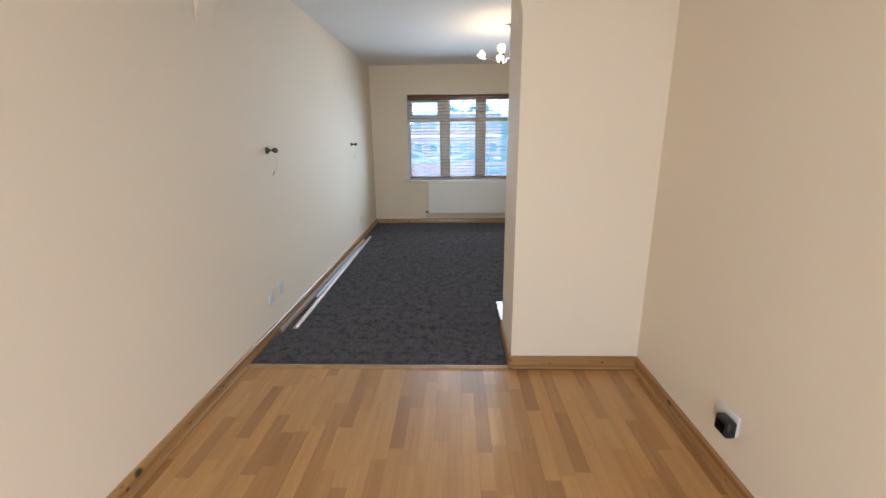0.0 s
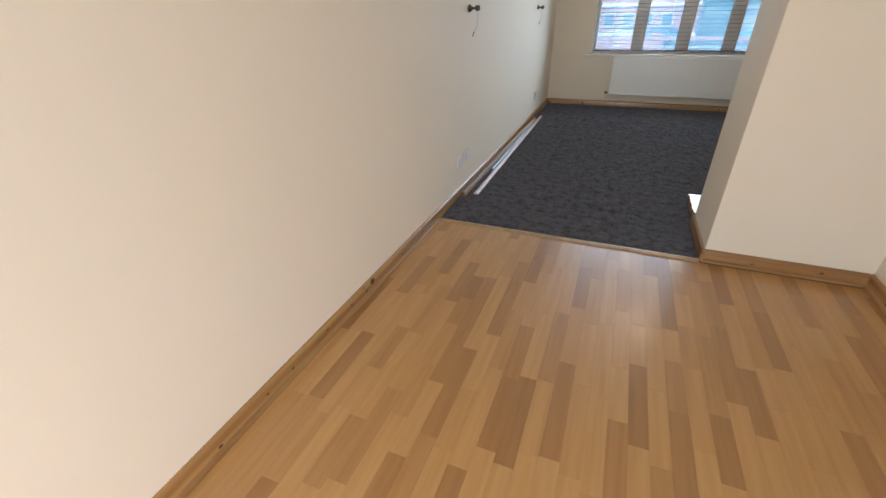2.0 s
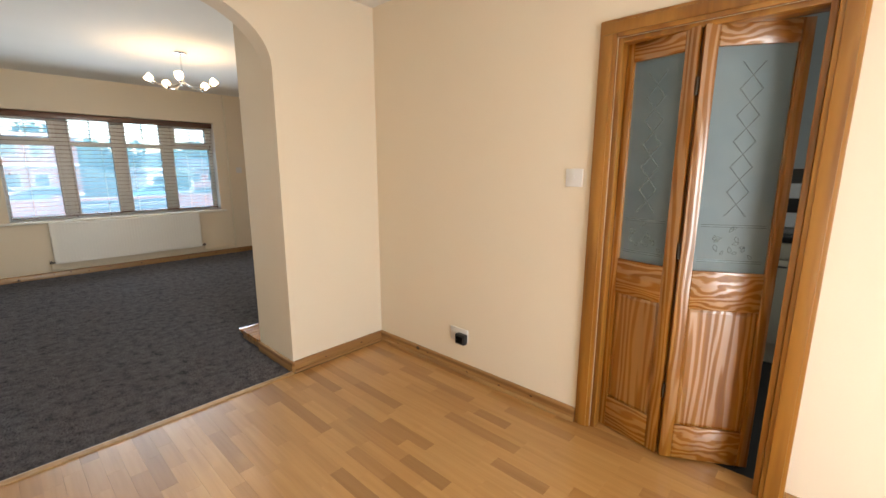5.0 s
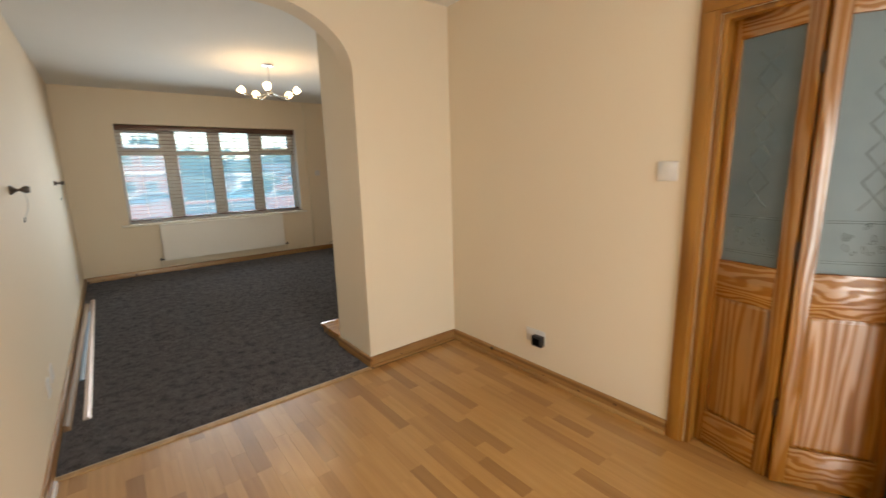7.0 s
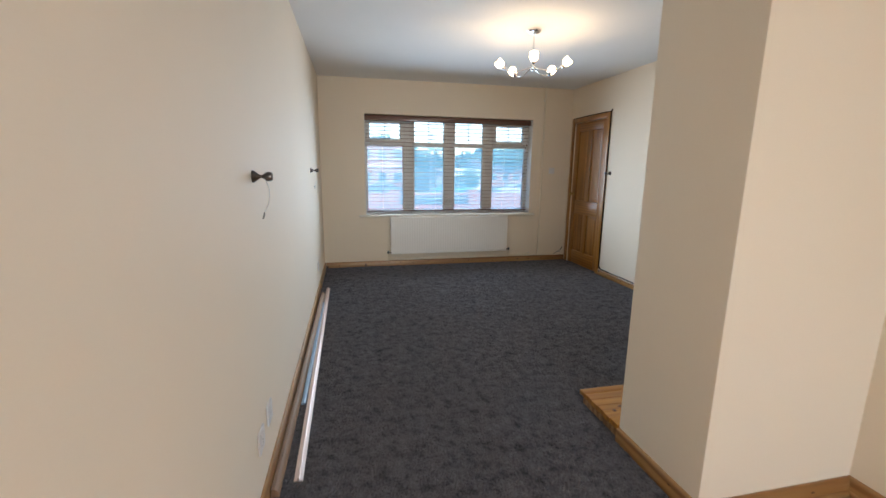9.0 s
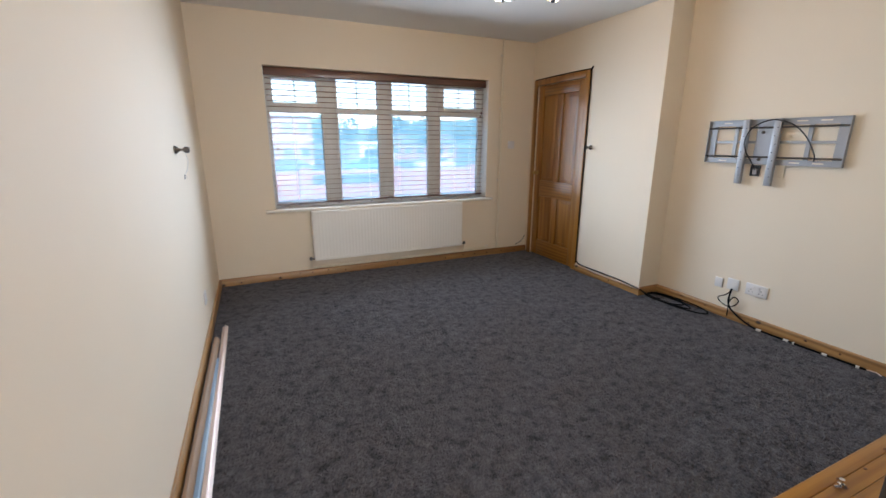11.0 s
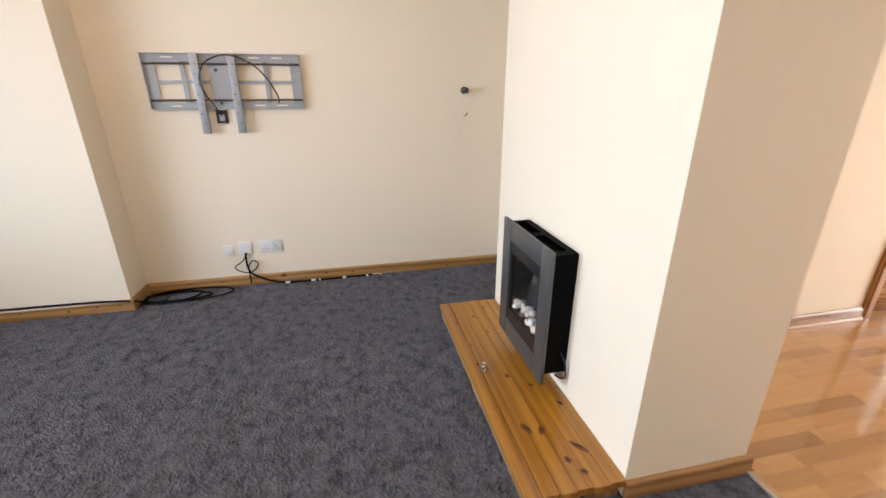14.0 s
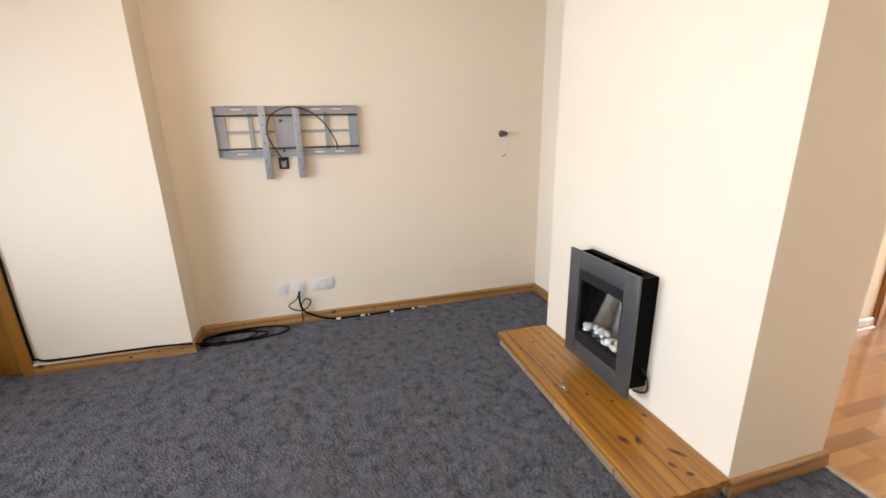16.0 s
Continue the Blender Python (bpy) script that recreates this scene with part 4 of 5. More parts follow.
box(bm, XA - 0.002, XA - 0.0006, 4.286, 4.336, 1.104, 1.168)
part("box_body", bm, BLACK, box1)
part("connector", B(XA - 0.014, XA - 0.003, 4.296, 4.326, 1.11, 1.15, 0.003), plain("grey_connector", (0.35, 0.33, 0.33), 0.4), box1)
solid("coax_lead", tube(bmesh.new(), [(XA - 0.012, 4.312, 1.14), (XA - 0.03, 4.33, 1.19), (XA - 0.055, 4.37, 1.27), (XA - 0.06, 4.385, 1.35), (XA - 0.058, 4.35, 1.43), (XA - 0.054, 4.27, 1.473), (XA - 0.052, 4.2, 1.478), (XA - 0.05, 4.1, 1.44), (XA - 0.045, 4.02, 1.36), (XA - 0.035, 3.97, 1.26), (XA - 0.03, 3.965, 1.215)], 0.0042, 8), BLACK, "black coaxial lead looped over the bracket", "cable")
solid("cream_outlet", B(XA - 0.008, XA - 0.0005, 4.13, 4.178, 1.10, 1.185, 0.003), WALL, "small painted-over outlet plate", "outlet box")

# ---- black cables ----
cab = [(XN - 0.005, DY1 + A - 0.01, DZ + A + 0.004), (XN - 0.008, 6.2, DZ + A + 0.008), (XN - 0.006, DY0 - A + 0.01, DZ + A + 0.004), (XN - 0.008, DY0 - A - 0.007, DZ + A - 0.02), (XN - 0.008, DY0 - A - 0.007, 1.5), (XN - 0.008, DY0 - A - 0.006, 0.8), (XN - 0.009, DY0 - A - 0.008, 0.16),
       (XN - 0.012, DY0 - A - 0.03, 0.1), (XN - 0.012, DY0 - A - 0.1, 0.082), (XN - 0.012, 5.4, 0.079), (XN - 0.014, 5.15, 0.077), (XN - 0.02, 5.0, 0.07), (XN + 0.01, 4.93, 0.045), (2.2, 4.88, 0.012), (2.24, 4.8, 0.007)]
solid("aerial_cable", tube(bmesh.new(), cab, 0.0062, 8, 6), FLEX, "black cable clipped round the pine door", "cable")
pts = []
for k in range(50):
    u = k / 16.0
    a = 2 * math.pi * u + 1.2
    ey, ex = 0.205 + 0.055 * math.cos(2.6 * u), 0.078 - 0.014 * math.sin(2.2 * u)
    cy, cx = 4.945 - ey + 0.03 * math.sin(1.7 * u), 2.265 + 0.012 * math.sin(3.1 * u)
    pts.append((cx + ex * math.cos(a), cy + ey * math.sin(a), 0.008 + 0.004 * u + 0.003 * math.sin(5 * u)))
solid("coiled_cable", tube(bmesh.new(), pts, 0.0058, 8, 5), FLEX, "loose coil of black cable on the carpet", "cable")
lead = thing("extension_lead", (XA - 0.05, 4.0, 0), "black leads and taped wires trailing along the skirting", "cable")
part("drop_lead", tube(bmesh.new(), [(XA - 0.012, 4.318, 0.24), (XA - 0.02, 4.32, 0.19), (XA - 0.03, 4.315, 0.14), (XA - 0.03, 4.30, 0.10), (XA - 0.035, 4.26, 0.07), (XA - 0.04, 4.2, 0.04), (XA - 0.045, 4.1, 0.012), (XA - 0.05, 3.95, 0.01), (XA - 0.05, 3.75, 0.01), (XA - 0.045, 3.6, 0.01), (XA - 0.04, 3.47, 0.009)], 0.0068, 8), FLEX, lead)
part("second_lead", tube(bmesh.new(), [(XA - 0.012, 4.31, 0.24), (XA - 0.03, 4.34, 0.19), (XA - 0.04, 4.39, 0.155), (XA - 0.035, 4.37, 0.12), (XA - 0.03, 4.31, 0.10), (XA - 0.03, 4.26, 0.13), (XA - 0.03, 4.245, 0.17), (XA - 0.03, 4.28, 0.185), (XA - 0.028, 4.31, 0.14), (XA - 0.03, 4.31, 0.09), (XA - 0.024, 4.312, 0.02)], 0.004, 8), FLEX, lead)
for y0, y1 in ((4.05, 4.08), (3.875, 3.905), (3.84, 3.85), (3.66, 3.685), (3.5, 3.515)):
    part("tape_wrap", rod(bmesh.new(), (XA - 0.05, y0, 0.0105), (XA - 0.05, y1, 0.0105), 0.0085, 10), WIRE, lead, "white tape wrap")
part("bare_ends", tube(bmesh.new(), [(XA - 0.04, 3.47, 0.009), (XA - 0.035, 3.43, 0.012), (XA - 0.045, 3.40, 0.006)], 0.0028, 6), ALU, lead)
solid("corner_wire", tube(bmesh.new(), [(2.13, 6.70, 0.20), (2.08, 6.69, 0.14), (2.02, 6.70, 0.105), (1.99, 6.695, 0.095)], 0.003, 6), FLEX, "short black wire end above the skirting", "cable")

# ---- hearth ----
hearth = thing("hearth", (1.0, 2.93, 0), "low knotty pine plank hearth on the carpet", "hearth")
HX0, HX1, HY0, HY1, HZ = 0.338, 1.65, YP + 0.002, 3.108, 0.083
PW = (HY1 - HY0) / 6
for k in range(6):
    y0 = HY0 + k * PW
    o = part("plank", B(HX0 - 0.004 * (k % 2), HX1 + 0.003 * (k % 3), y0 + 0.0006, y0 + PW - 0.0006, HZ - 0.028, HZ, 0.006 if k == 5 else 0.0012, 3 if k == 5 else 1), HEARTH, hearth)
rng = random.Random(4)
x = HX0 + 0.01
while x < HX1 - 0.02:
    n = min(rng.choice([0.15, 0.19, 0.24, 0.3]), HX1 - 0.012 - x)
    part("edge_block", B(x + 0.004, x + n, HY1 - 0.05, HY1 - 0.01 - rng.uniform(0, 0.006), 0.0, HZ - 0.0285, 0.009, 3), BARK, hearth, "rough half-round edge block")
    x += n
for y0, y1 in ((HY0 + 0.01, HY0 + 0.14), (HY0 + 0.15, HY1 - 0.052)):
    part("edge_block", B(HX0 + 0.012, HX0 + 0.05, y0, y1, 0.0, HZ - 0.0285, 0.009, 3), BARK, hearth)
part("bearer", B(HX0 + 0.052, HX1 - 0.02, HY0 + 0.02, HY1 - 0.06, 0.0, HZ - 0.029), BARK, hearth)
for x, y, a, b, rot in ((0.62, 2.99, 0.024, 0.013, 20), (0.60, 2.935, 0.02, 0.012, -30), (0.50, 2.84, 0.03, 0.011, 35), (0.455, 2.905, 0.014, 0.009, 10), (0.40, 2.875, 0.012, 0.01, 60), (0.93, 2.95, 0.011, 0.008, 0), (0.85, 2.87, 0.01, 0.007, 30), (1.01, 3.025, 0.013, 0.009, 10), (1.04, 3.055, 0.009, 0.007, 0), (1.2, 3.04, 0.008, 0.006, 0), (1.3, 2.92, 0.011, 0.007, 20), (1.42, 3.06, 0.009, 0.007, 0), (1.47, 2.95, 0.01, 0.008, 0), (1.56, 2.86, 0.009, 0.007, 0), (0.72, 2.8, 0.012, 0.008, 15)):
    ring = part("knot", lathe(bmesh.new(), [(1.0, 0.0), (0.9, 0.00035), (0.0002, 0.0005)], pose(x, y, HZ + 0.0002, 0, 0, rot) @ Matrix.Diagonal((a * 1.25, b * 1.15, 1, 1)), 16), KNOTR, hearth)
    part("knot_core", lathe(bmesh.new(), [(1.0, 0.0), (0.9, 0.0003), (0.0002, 0.0004)], pose(x + 0.12 * a, y, HZ + 0.00075, 0, 0, rot + 12) @ Matrix.Diagonal((a * 0.72, b * 0.66, 1, 1)), 12), KNOT, ring)
key = thing("metal_fitting", (1.004, 3.035, HZ), "small chrome pipe fitting lying on the hearth", "fitting")
bm = lathe(bmesh.new(), [(0.008, 0), (0.011, 0.003), (0.011, 0.012), (0.006, 0.016), (0.006, 0.024), (0.009, 0.026), (0.009, 0.03)], pose(1.004, 3.035, HZ + 0.0004), 12)
part("body", bm, CHROME, key)
part("spindle", rod(bmesh.new(), (0.99, 3.03, HZ + 0.008), (0.968, 3.04, HZ + 0.006), 0.006, 10), CHROME, key)

# ---- electric fire ----
fire = thing("electric_fire", (1.01, YP, 0.15), "black electric fire with a graphite frame and pebbles", "fireplace")
FX0, FX1, FZ0, FZ1, FB, FF = 0.76, 1.258, 0.151, 0.730, 2.862, 2.876
part("frame_stile", B(FX0, FX0 + 0.085, FB, FF, FZ0, FZ1, 0.002), GRAPH, fire)
part("frame_stile", B(FX1 - 0.085, FX1, FB, FF, FZ0, FZ1, 0.002), GRAPH, fire)
part("frame_rail", B(FX0 + 0.0855, FX1 - 0.0855, FB, FF - 0.001, FZ1 - 0.09, FZ1, 0.002), GRAPH, fire)
part("frame_rail", B(FX0 + 0.0855, FX1 - 0.0855, FB, FF - 0.001, FZ0, FZ0 + 0.09, 0.002), GRAPH, fire)
IX0, IX1, IZ0, IZ1 = FX0 + 0.085, FX1 - 0.085, FZ0 + 0.09, FZ1 - 0.09
bm = B(IX0, IX1, FB - 0.004, FF - 0.006, IZ1 - 0.055, IZ1)
box(bm, IX0, IX1, FB - 0.004, FF - 0.006, IZ0, IZ0 + 0.06)
box(bm, IX0, IX0 + 0.012, FB - 0.004, FF - 0.006, IZ0 + 0.06, IZ1 - 0.055)
box(bm, IX1 - 0.012, IX1, FB - 0.004, FF - 0.006, IZ0 + 0.06, IZ1 - 0.055)
part("inner_surround", bm, BLACK, fire)
BX0, BX1, BZ0, BZ1 = FX0 + 0.022, FX1 - 0.022, FZ0 + 0.035, FZ1 - 0.018
for q in ((BX0, BX0 + 0.006, YP, FB, BZ0, BZ1), (BX1 - 0.006, BX1, YP, FB, BZ0, BZ1), (BX0 + 0.006, BX1 - 0.006, YP, FB, BZ0, BZ0 + 0.006), (BX0 + 0.006, BX1 - 0.006, YP + 0.002, YP + 0.006, BZ0 + 0.006, BZ1 - 0.006)):
    part("casing_panel", B(*q), BLACKM, fire)
for k in range(2):
    xa, xb = BX0 + 0.006 + k * 0.222, BX0 + 0.006 + k * 0.222 + 0.22
    for q in ((xa, xb, YP, YP + 0.03), (xa, xb, FB - 0.03, FB), (xa, xa + 0.035, YP + 0.03, FB - 0.03)):
        part("top_vent_bar", B(*q, BZ1 - 0.006, BZ1), BLACKM, fire)
part("heater_plate", B(BX0 + 0.006, BX1 - 0.006, YP + 0.02, FB - 0.01, BZ1 - 0.03, BZ1 - 0.024), BLACKM, fire)
bm = bmesh.new()
yb = YP + 0.009
# centre fold is added, angled to throw a strip of window light forward
plan = [(IX0 + 0.006, 0.0), (0.985, 0.0), (1.037, 0.028), (1.041, 0.0), (IX1 - 0.006, 0.0)]
lo, hi = [bm.verts.new((x, yb + y + 0.064, IZ0 + 0.06)) for x, y in plan], [bm.verts.new((x, yb + y, IZ1 - 0.05)) for x, y in plan]
for i in range(4):
    bm.faces.new((lo[i], lo[i + 1], hi[i + 1], hi[i]))
bmesh.ops.solidify(bm, geom=bm.faces[:], thickness=0.0015)
part("back_mirror", bm, plain("polished_steel", (0.85, 0.86, 0.87), 0.1, metal=1.0, vary=0.02, relief=0.0), fire, "bright steel reflector behind the pebbles with an added fold")
part("pebble_tray", B(IX0 + 0.004, IX1 - 0.004, YP + 0.024, FB - 0.006, IZ0 + 0.055, IZ0 + 0.066), BLACK, fire)
part("glass_front", B(IX0 + 0.012, IX1 - 0.012, FB - 0.0035, FB - 0.0005, IZ0 + 0.06, IZ1 - 0.055), FIREGLASS, fire).visible_shadow = False
rng = random.Random(9)
for k in range(26):
    bm = bmesh.new()
    bmesh.ops.create_icosphere(bm, subdivisions=2, radius=1.0)
    s = rng.uniform(0.015, 0.022)
    row = k % 3
    m = pose(IX0 + 0.03 + rng.uniform(0, IX1 - IX0 - 0.06), YP + 0.076 + 0.008 * row + rng.uniform(-0.003, 0.003), IZ0 + 0.082 + (2 - row) * 0.014 + rng.uniform(0, 0.012), rng.uniform(-30, 30), rng.uniform(-30, 30), rng.uniform(0, 180)) @ Matrix.Diagonal((s * 1.2, s * 0.9, s * 0.7, 1))
    for v in bm.verts:
        v.co *= 1 + 0.12 * noise.noise(v.co * 1.5 + Vector((k, 0, 0)))
    bmesh.ops.transform(bm, matrix=m, verts=bm.verts)
    part("pebble", bm, PEBBLE[0 if rng.random() < 0.62 else 1 if rng.random() < 0.5 else 2], fire)
part("mains_lead", tube(bmesh.new(), [(BX0 - 0.002, YP + 0.03, 0.28), (BX0 - 0.02, YP + 0.02, 0.25), (BX0 - 0.026, YP + 0.014, 0.21), (BX0 - 0.02, YP + 0.012, 0.17), (BX0 + 0.02, YP + 0.012, 0.14), (BX0 + 0.06, YP + 0.01, 0.125)], 0.004, 8), BLACK, fire)

# ---- bars lying by the wall ----
alu = thing("carpet_trim_bar", (-1.18, 4.25, 0), "long pale metal floor trim lying on the carpet", "trim bar")


def long_bar(parent, name, p0, p1, prof, mat):
    a, b = Vector(p0), Vector(p1)
    d = (b - a).normalized()
    s = Vector((d.y, -d.x, 0))
    bm = bmesh.new()
    p = [bm.verts.new(a + s * u + Vector((0, 0, v))) for u, v in prof]
    q = [bm.verts.new(b + s * u + Vector((0, 0, v))) for u, v in prof]
    for i in range(len(p)):
        j = (i + 1) % len(p)
        bm.faces.new((p[i], p[j], q[j], q[i]))
    bm.faces.new(p)
    bm.faces.new(q)
    return part(name, bm, mat, parent)


long_bar(alu, "flange", (-1.169, 2.776, 0.001), (-1.194, 5.72, 0.001), [(-0.019, 0), (0.019, 0), (0.019, 0.004), (0.006, 0.006), (0.005, 0.011), (-0.005, 0.011), (-0.006, 0.006), (-0.019, 0.004)], ALU)
long_bar(alu, "centre_ridge", (-1.169, 2.778, 0.0121), (-1.194, 5.718, 0.0121), [(-0.005, 0), (0.005, 0), (0.003, 0.006), (-0.003, 0.006)], ALU)
pb = thing("pine_bar", (-1.235, 4.1, 0), "long pine moulding lying along the skirting", "trim bar")
long_bar(pb, "moulding", (-1.249, 2.705, 0.001), (-1.232, 5.48, 0.001), [(-0.016, 0), (0.016, 0), (0.016, 0.012), (0.009, 0.028), (-0.002, 0.036), (-0.016, 0.036)], TRIMW)
bb = thing("plastic_bar", (-1.215, 4.4, 0), "pale blue plastic strip lying between the bars", "trim bar")
long_bar(bb, "strip", (-1.212, 3.385, 0.001), (-1.2135, 5.2, 0.001), [(-0.011, 0), (0.011, 0), (0.011, 0.006), (0.004, 0.012), (-0.011, 0.012)], BLUEP)

# ---- chandelier ----
CX, CY = 0.556, 4.50
ch = thing("chandelier", (CX, CY, 2.12), "five-arm chrome ceiling light with lit glass shades", "ceiling light")
part("ceiling_rose", lathe(bmesh.new(), [(0.055, H - 0.0005), (0.055, H - 0.012), (0.045, H - 0.022), (0.012, H - 0.026), (0.012, H - 0.035)], pose(CX, CY, 0), 28), CHROME, ch)
part("stem", rod(bmesh.new(), (CX, CY, 2.135), (CX, CY, H - 0.03), 0.007), CHROME, ch)
part("hub", lathe(bmesh.new(), [(0.006, 2.105), (0.016, 2.115), (0.022, 2.135), (0.016, 2.155), (0.008, 2.17)], pose(CX, CY, 0), 20), CHROME, ch)
for k in range(5):
    a = math.atan2(-0.29, -0.12) + 2 * math.pi * k / 5
    d = Vector((math.cos(a), math.sin(a), 0))
    c = Vector((CX, CY, 0))
    arm = part("arm", tube(bmesh.new(), [c + d * 0.015 + Vector((0, 0, 2.135)), c + d * 0.09 + Vector((0, 0, 2.105)), c + d * 0.17 + Vector((0, 0, 2.095)), c + d * 0.235 + Vector((0, 0, 2.112))], 0.005, 8), CHROME, ch)
    tip = c + d * 0.235 + Vector((0, 0, 2.112))
    m = along(tip, tip + d * 0.62 + Vector((0, 0, 0.55)))
    part("lamp_holder", lathe(bmesh.new(), [(0.006, -0.006), (0.017, 0.0), (0.019, 0.02), (0.016, 0.024)], m, 16), CHROME, arm)
    prof = [(0.017, 0.022), (0.026, 0.03), (0.033, 0.045), (0.035, 0.06), (0.032, 0.072), (0.035, 0.081)]
    bm = lathe(bmesh.new(), prof + [(r - 0.003, h) for r, h in reversed(prof)], m, 20)
    part("glass_shade", bm, SHADE, arm, "lit opal glass tulip shade").visible_shadow = False
    bm = lathe(bmesh.new(), [(0.008, 0.026), (0.014, 0.04), (0.017, 0.054), (0.012, 0.068), (0.001, 0.073)], m, 14)
    part("bulb", bm, BULB, arm).visible_shadow = False
    lamp("chandelier_bulb_light", "POINT", Matrix.Translation(m @ Vector((0, 0, 0.055))), 0.08, (1.0, 0.68, 0.36), radius=0.03)

# ---- rear glazing ----
rw = thing("window_2", (0.0, YB - 0.06, 0.0), "glazed rear opening with a white frame", "window", kind="structure")
bm = B(-0.85, -0.79, YB - 0.1, YB - 0.04, 0, 2.08, 0.003)
box(bm, 0.79, 0.85, YB - 0.1, YB - 0.04, 0, 2.08, 0.003)
box(bm, -0.79, 0.79, YB - 0.1, YB - 0.04, 0, 0.06, 0.003)
box(bm, -0.79, 0.79, YB - 0.1, YB - 0.04, 2.02, 2.08, 0.003)
box(bm, -0.03, 0.03, YB - 0.1, YB - 0.04, 0.06, 2.02, 0.003)
part("window_frame", bm, UPVC, rw)
for x0, x1 in ((-0.79, -0.03), (0.03, 0.79)):
    part("pane", B(x0, x1, YB - 0.072, YB - 0.068, 0.06, 2.02), PANE, rw).visible_shadow = False

# ---- outside ----
GZ, GR = -0.35, -1.6


def ground_material():
    m, n, l, b = nodes_of("grass_and_gravel")
    v = coords(n, l)
    f1, f2 = noise_tex(n, l, v, 0.25, 4), noise_tex(n, l, v, 30, 3)
    c = mix(n, l, ramp(n, l, f1, [(0.4, (0.03, 0.045, 0.02)), (0.6, (0.045, 0.045, 0.04))]), ramp(n, l, f2, [(0.3, (0.02, 0.03, 0.015)), (0.7, (0.06, 0.07, 0.045))]), 0.4)
    l.new(c, b.inputs["Base Color"])
    b.inputs["Roughness"].default_value = 0.95
    return m


def brick_material(name, c1, c2, mortar):
    m, n, l, b = nodes_of(name)
    tc, sep, com = n.new("ShaderNodeTexCoord"), n.new("ShaderNodeSeparateXYZ"), n.new("ShaderNodeCombineXYZ")
    add = n.new("ShaderNodeMath")
    l.new(tc.outputs["Object"], sep.inputs[0])
    l.new(sep.outputs["X"], add.inputs[0])
    l.new(sep.outputs["Y"], add.inputs[1])
    l.new(add.outputs[0], com.inputs["X"])
    l.new(sep.outputs["Z"], com.inputs["Y"])
    br = n.new("ShaderNodeTexBrick")
    br.inputs["Color1"].default_value, br.inputs["Color2"].default_value, br.inputs["Mortar"].default_value = (*c1, 1), (*c2, 1), (*mortar, 1)
    br.inputs["Scale"].default_value, br.inputs["Mortar Size"].default_value = 1.0, 0.008
    br.inputs["Brick Width"].default_value, br.inputs["Row Height"].default_value = 0.225, 0.075
    l.new(com.outputs[0], br.inputs["Vector"])
    f = noise_tex(n, l, tc.outputs["Object"], 0.8, 4)
    l.new(mix(n, l, br.outputs["Color"], ramp(n, l, f, [(0.3, (0.75, 0.75, 0.75)), (0.7, (1, 1, 1))]), 1.0, "MULTIPLY"), b.inputs["Base Color"])
    b.inputs["Roughness"].default_value = 0.9
    bump(n, l, b, br.outputs["Fac"], 0.4, 0.006)
    return m


RED = brick_material("red_brick", (0.45, 0.12, 0.07), (0.38, 0.1, 0.06), (0.42, 0.38, 0.33))
ASPH = plain("asphalt", (0.05, 0.05, 0.052), 0.9, vary=0.2, grain=60)
RENDER = plain("white_render", (0.75, 0.75, 0.73), 0.8, vary=0.05)
ROOF = plain("slate_roof", (0.11, 0.11, 0.125), 0.8, vary=0.15, grain=8)
DARKGL = plain("dark_window_glass", (0.05, 0.07, 0.08), 0.08, vary=0.1, relief=0.0)
BARKT = plain("tree_bark", (0.09, 0.065, 0.045), 0.9, vary=0.3, grain=20, relief=0.3)

structure("ground", prism(bmesh.new(), [(-600, GZ - 3), (-600, GZ), (16.2, GZ), (18, GZ - 0.1), (24, GR + 0.1), (27, GR), (1200, GR), (1200, GZ - 3)], 0, -600, 600), ground_material(), "rough ground in front of the house", "ground")
structure("road", B(-120, 120, 42.6, 52.0, GR, GR + 0.012), ASPH, "asphalt road beyond the garden wall", "road")
structure("pavement", B(-120, 120, 40.2, 42.58, GR, GR + 0.12), plain("paving", (0.32, 0.31, 0.29), 0.9, vary=0.1, grain=6), "paved footway beside the road", "pavement")


structure("driveway", B(-14, 20, 7.15, 15.2, GZ - 0.1, GZ + 0.02), plain("pale_concrete", (0.38, 0.38, 0.37), 0.9, vary=0.12, grain=8), "pale concrete drive in front of the house", "driveway")


def garden_wall(x0, x1, y, top):
    w = thing("garden_wall", ((x0 + x1) / 2, y, GZ), "low red brick garden wall with dark gaps", "garden wall")
    n = 9
    step = (x1 - x0) / n
    for i in range(n):
        a = x0 + i * step
        part("pier", B(a, a + 0.34, y - 0.06, y + 0.28, GZ, top + 0.1), RED, w)
        part("wall_run", B(a + 0.34, a + step, y, y + 0.22, GZ, top - 0.42 if i % 2 else top), RED, w)
        if i % 2:
            part("coping", B(a + 0.34, a + step, y - 0.02, y + 0.24, top - 0.1, top, 0.01), RED, w)
            for k in range(4):
                z = top - 0.40 + 0.075 * k
                part("rail", B(a + 0.34, a + step, y + 0.08, y + 0.12, z, z + 0.03), ROOF, w)


garden_wall(-8, 17.0, 15.4, 0.48)


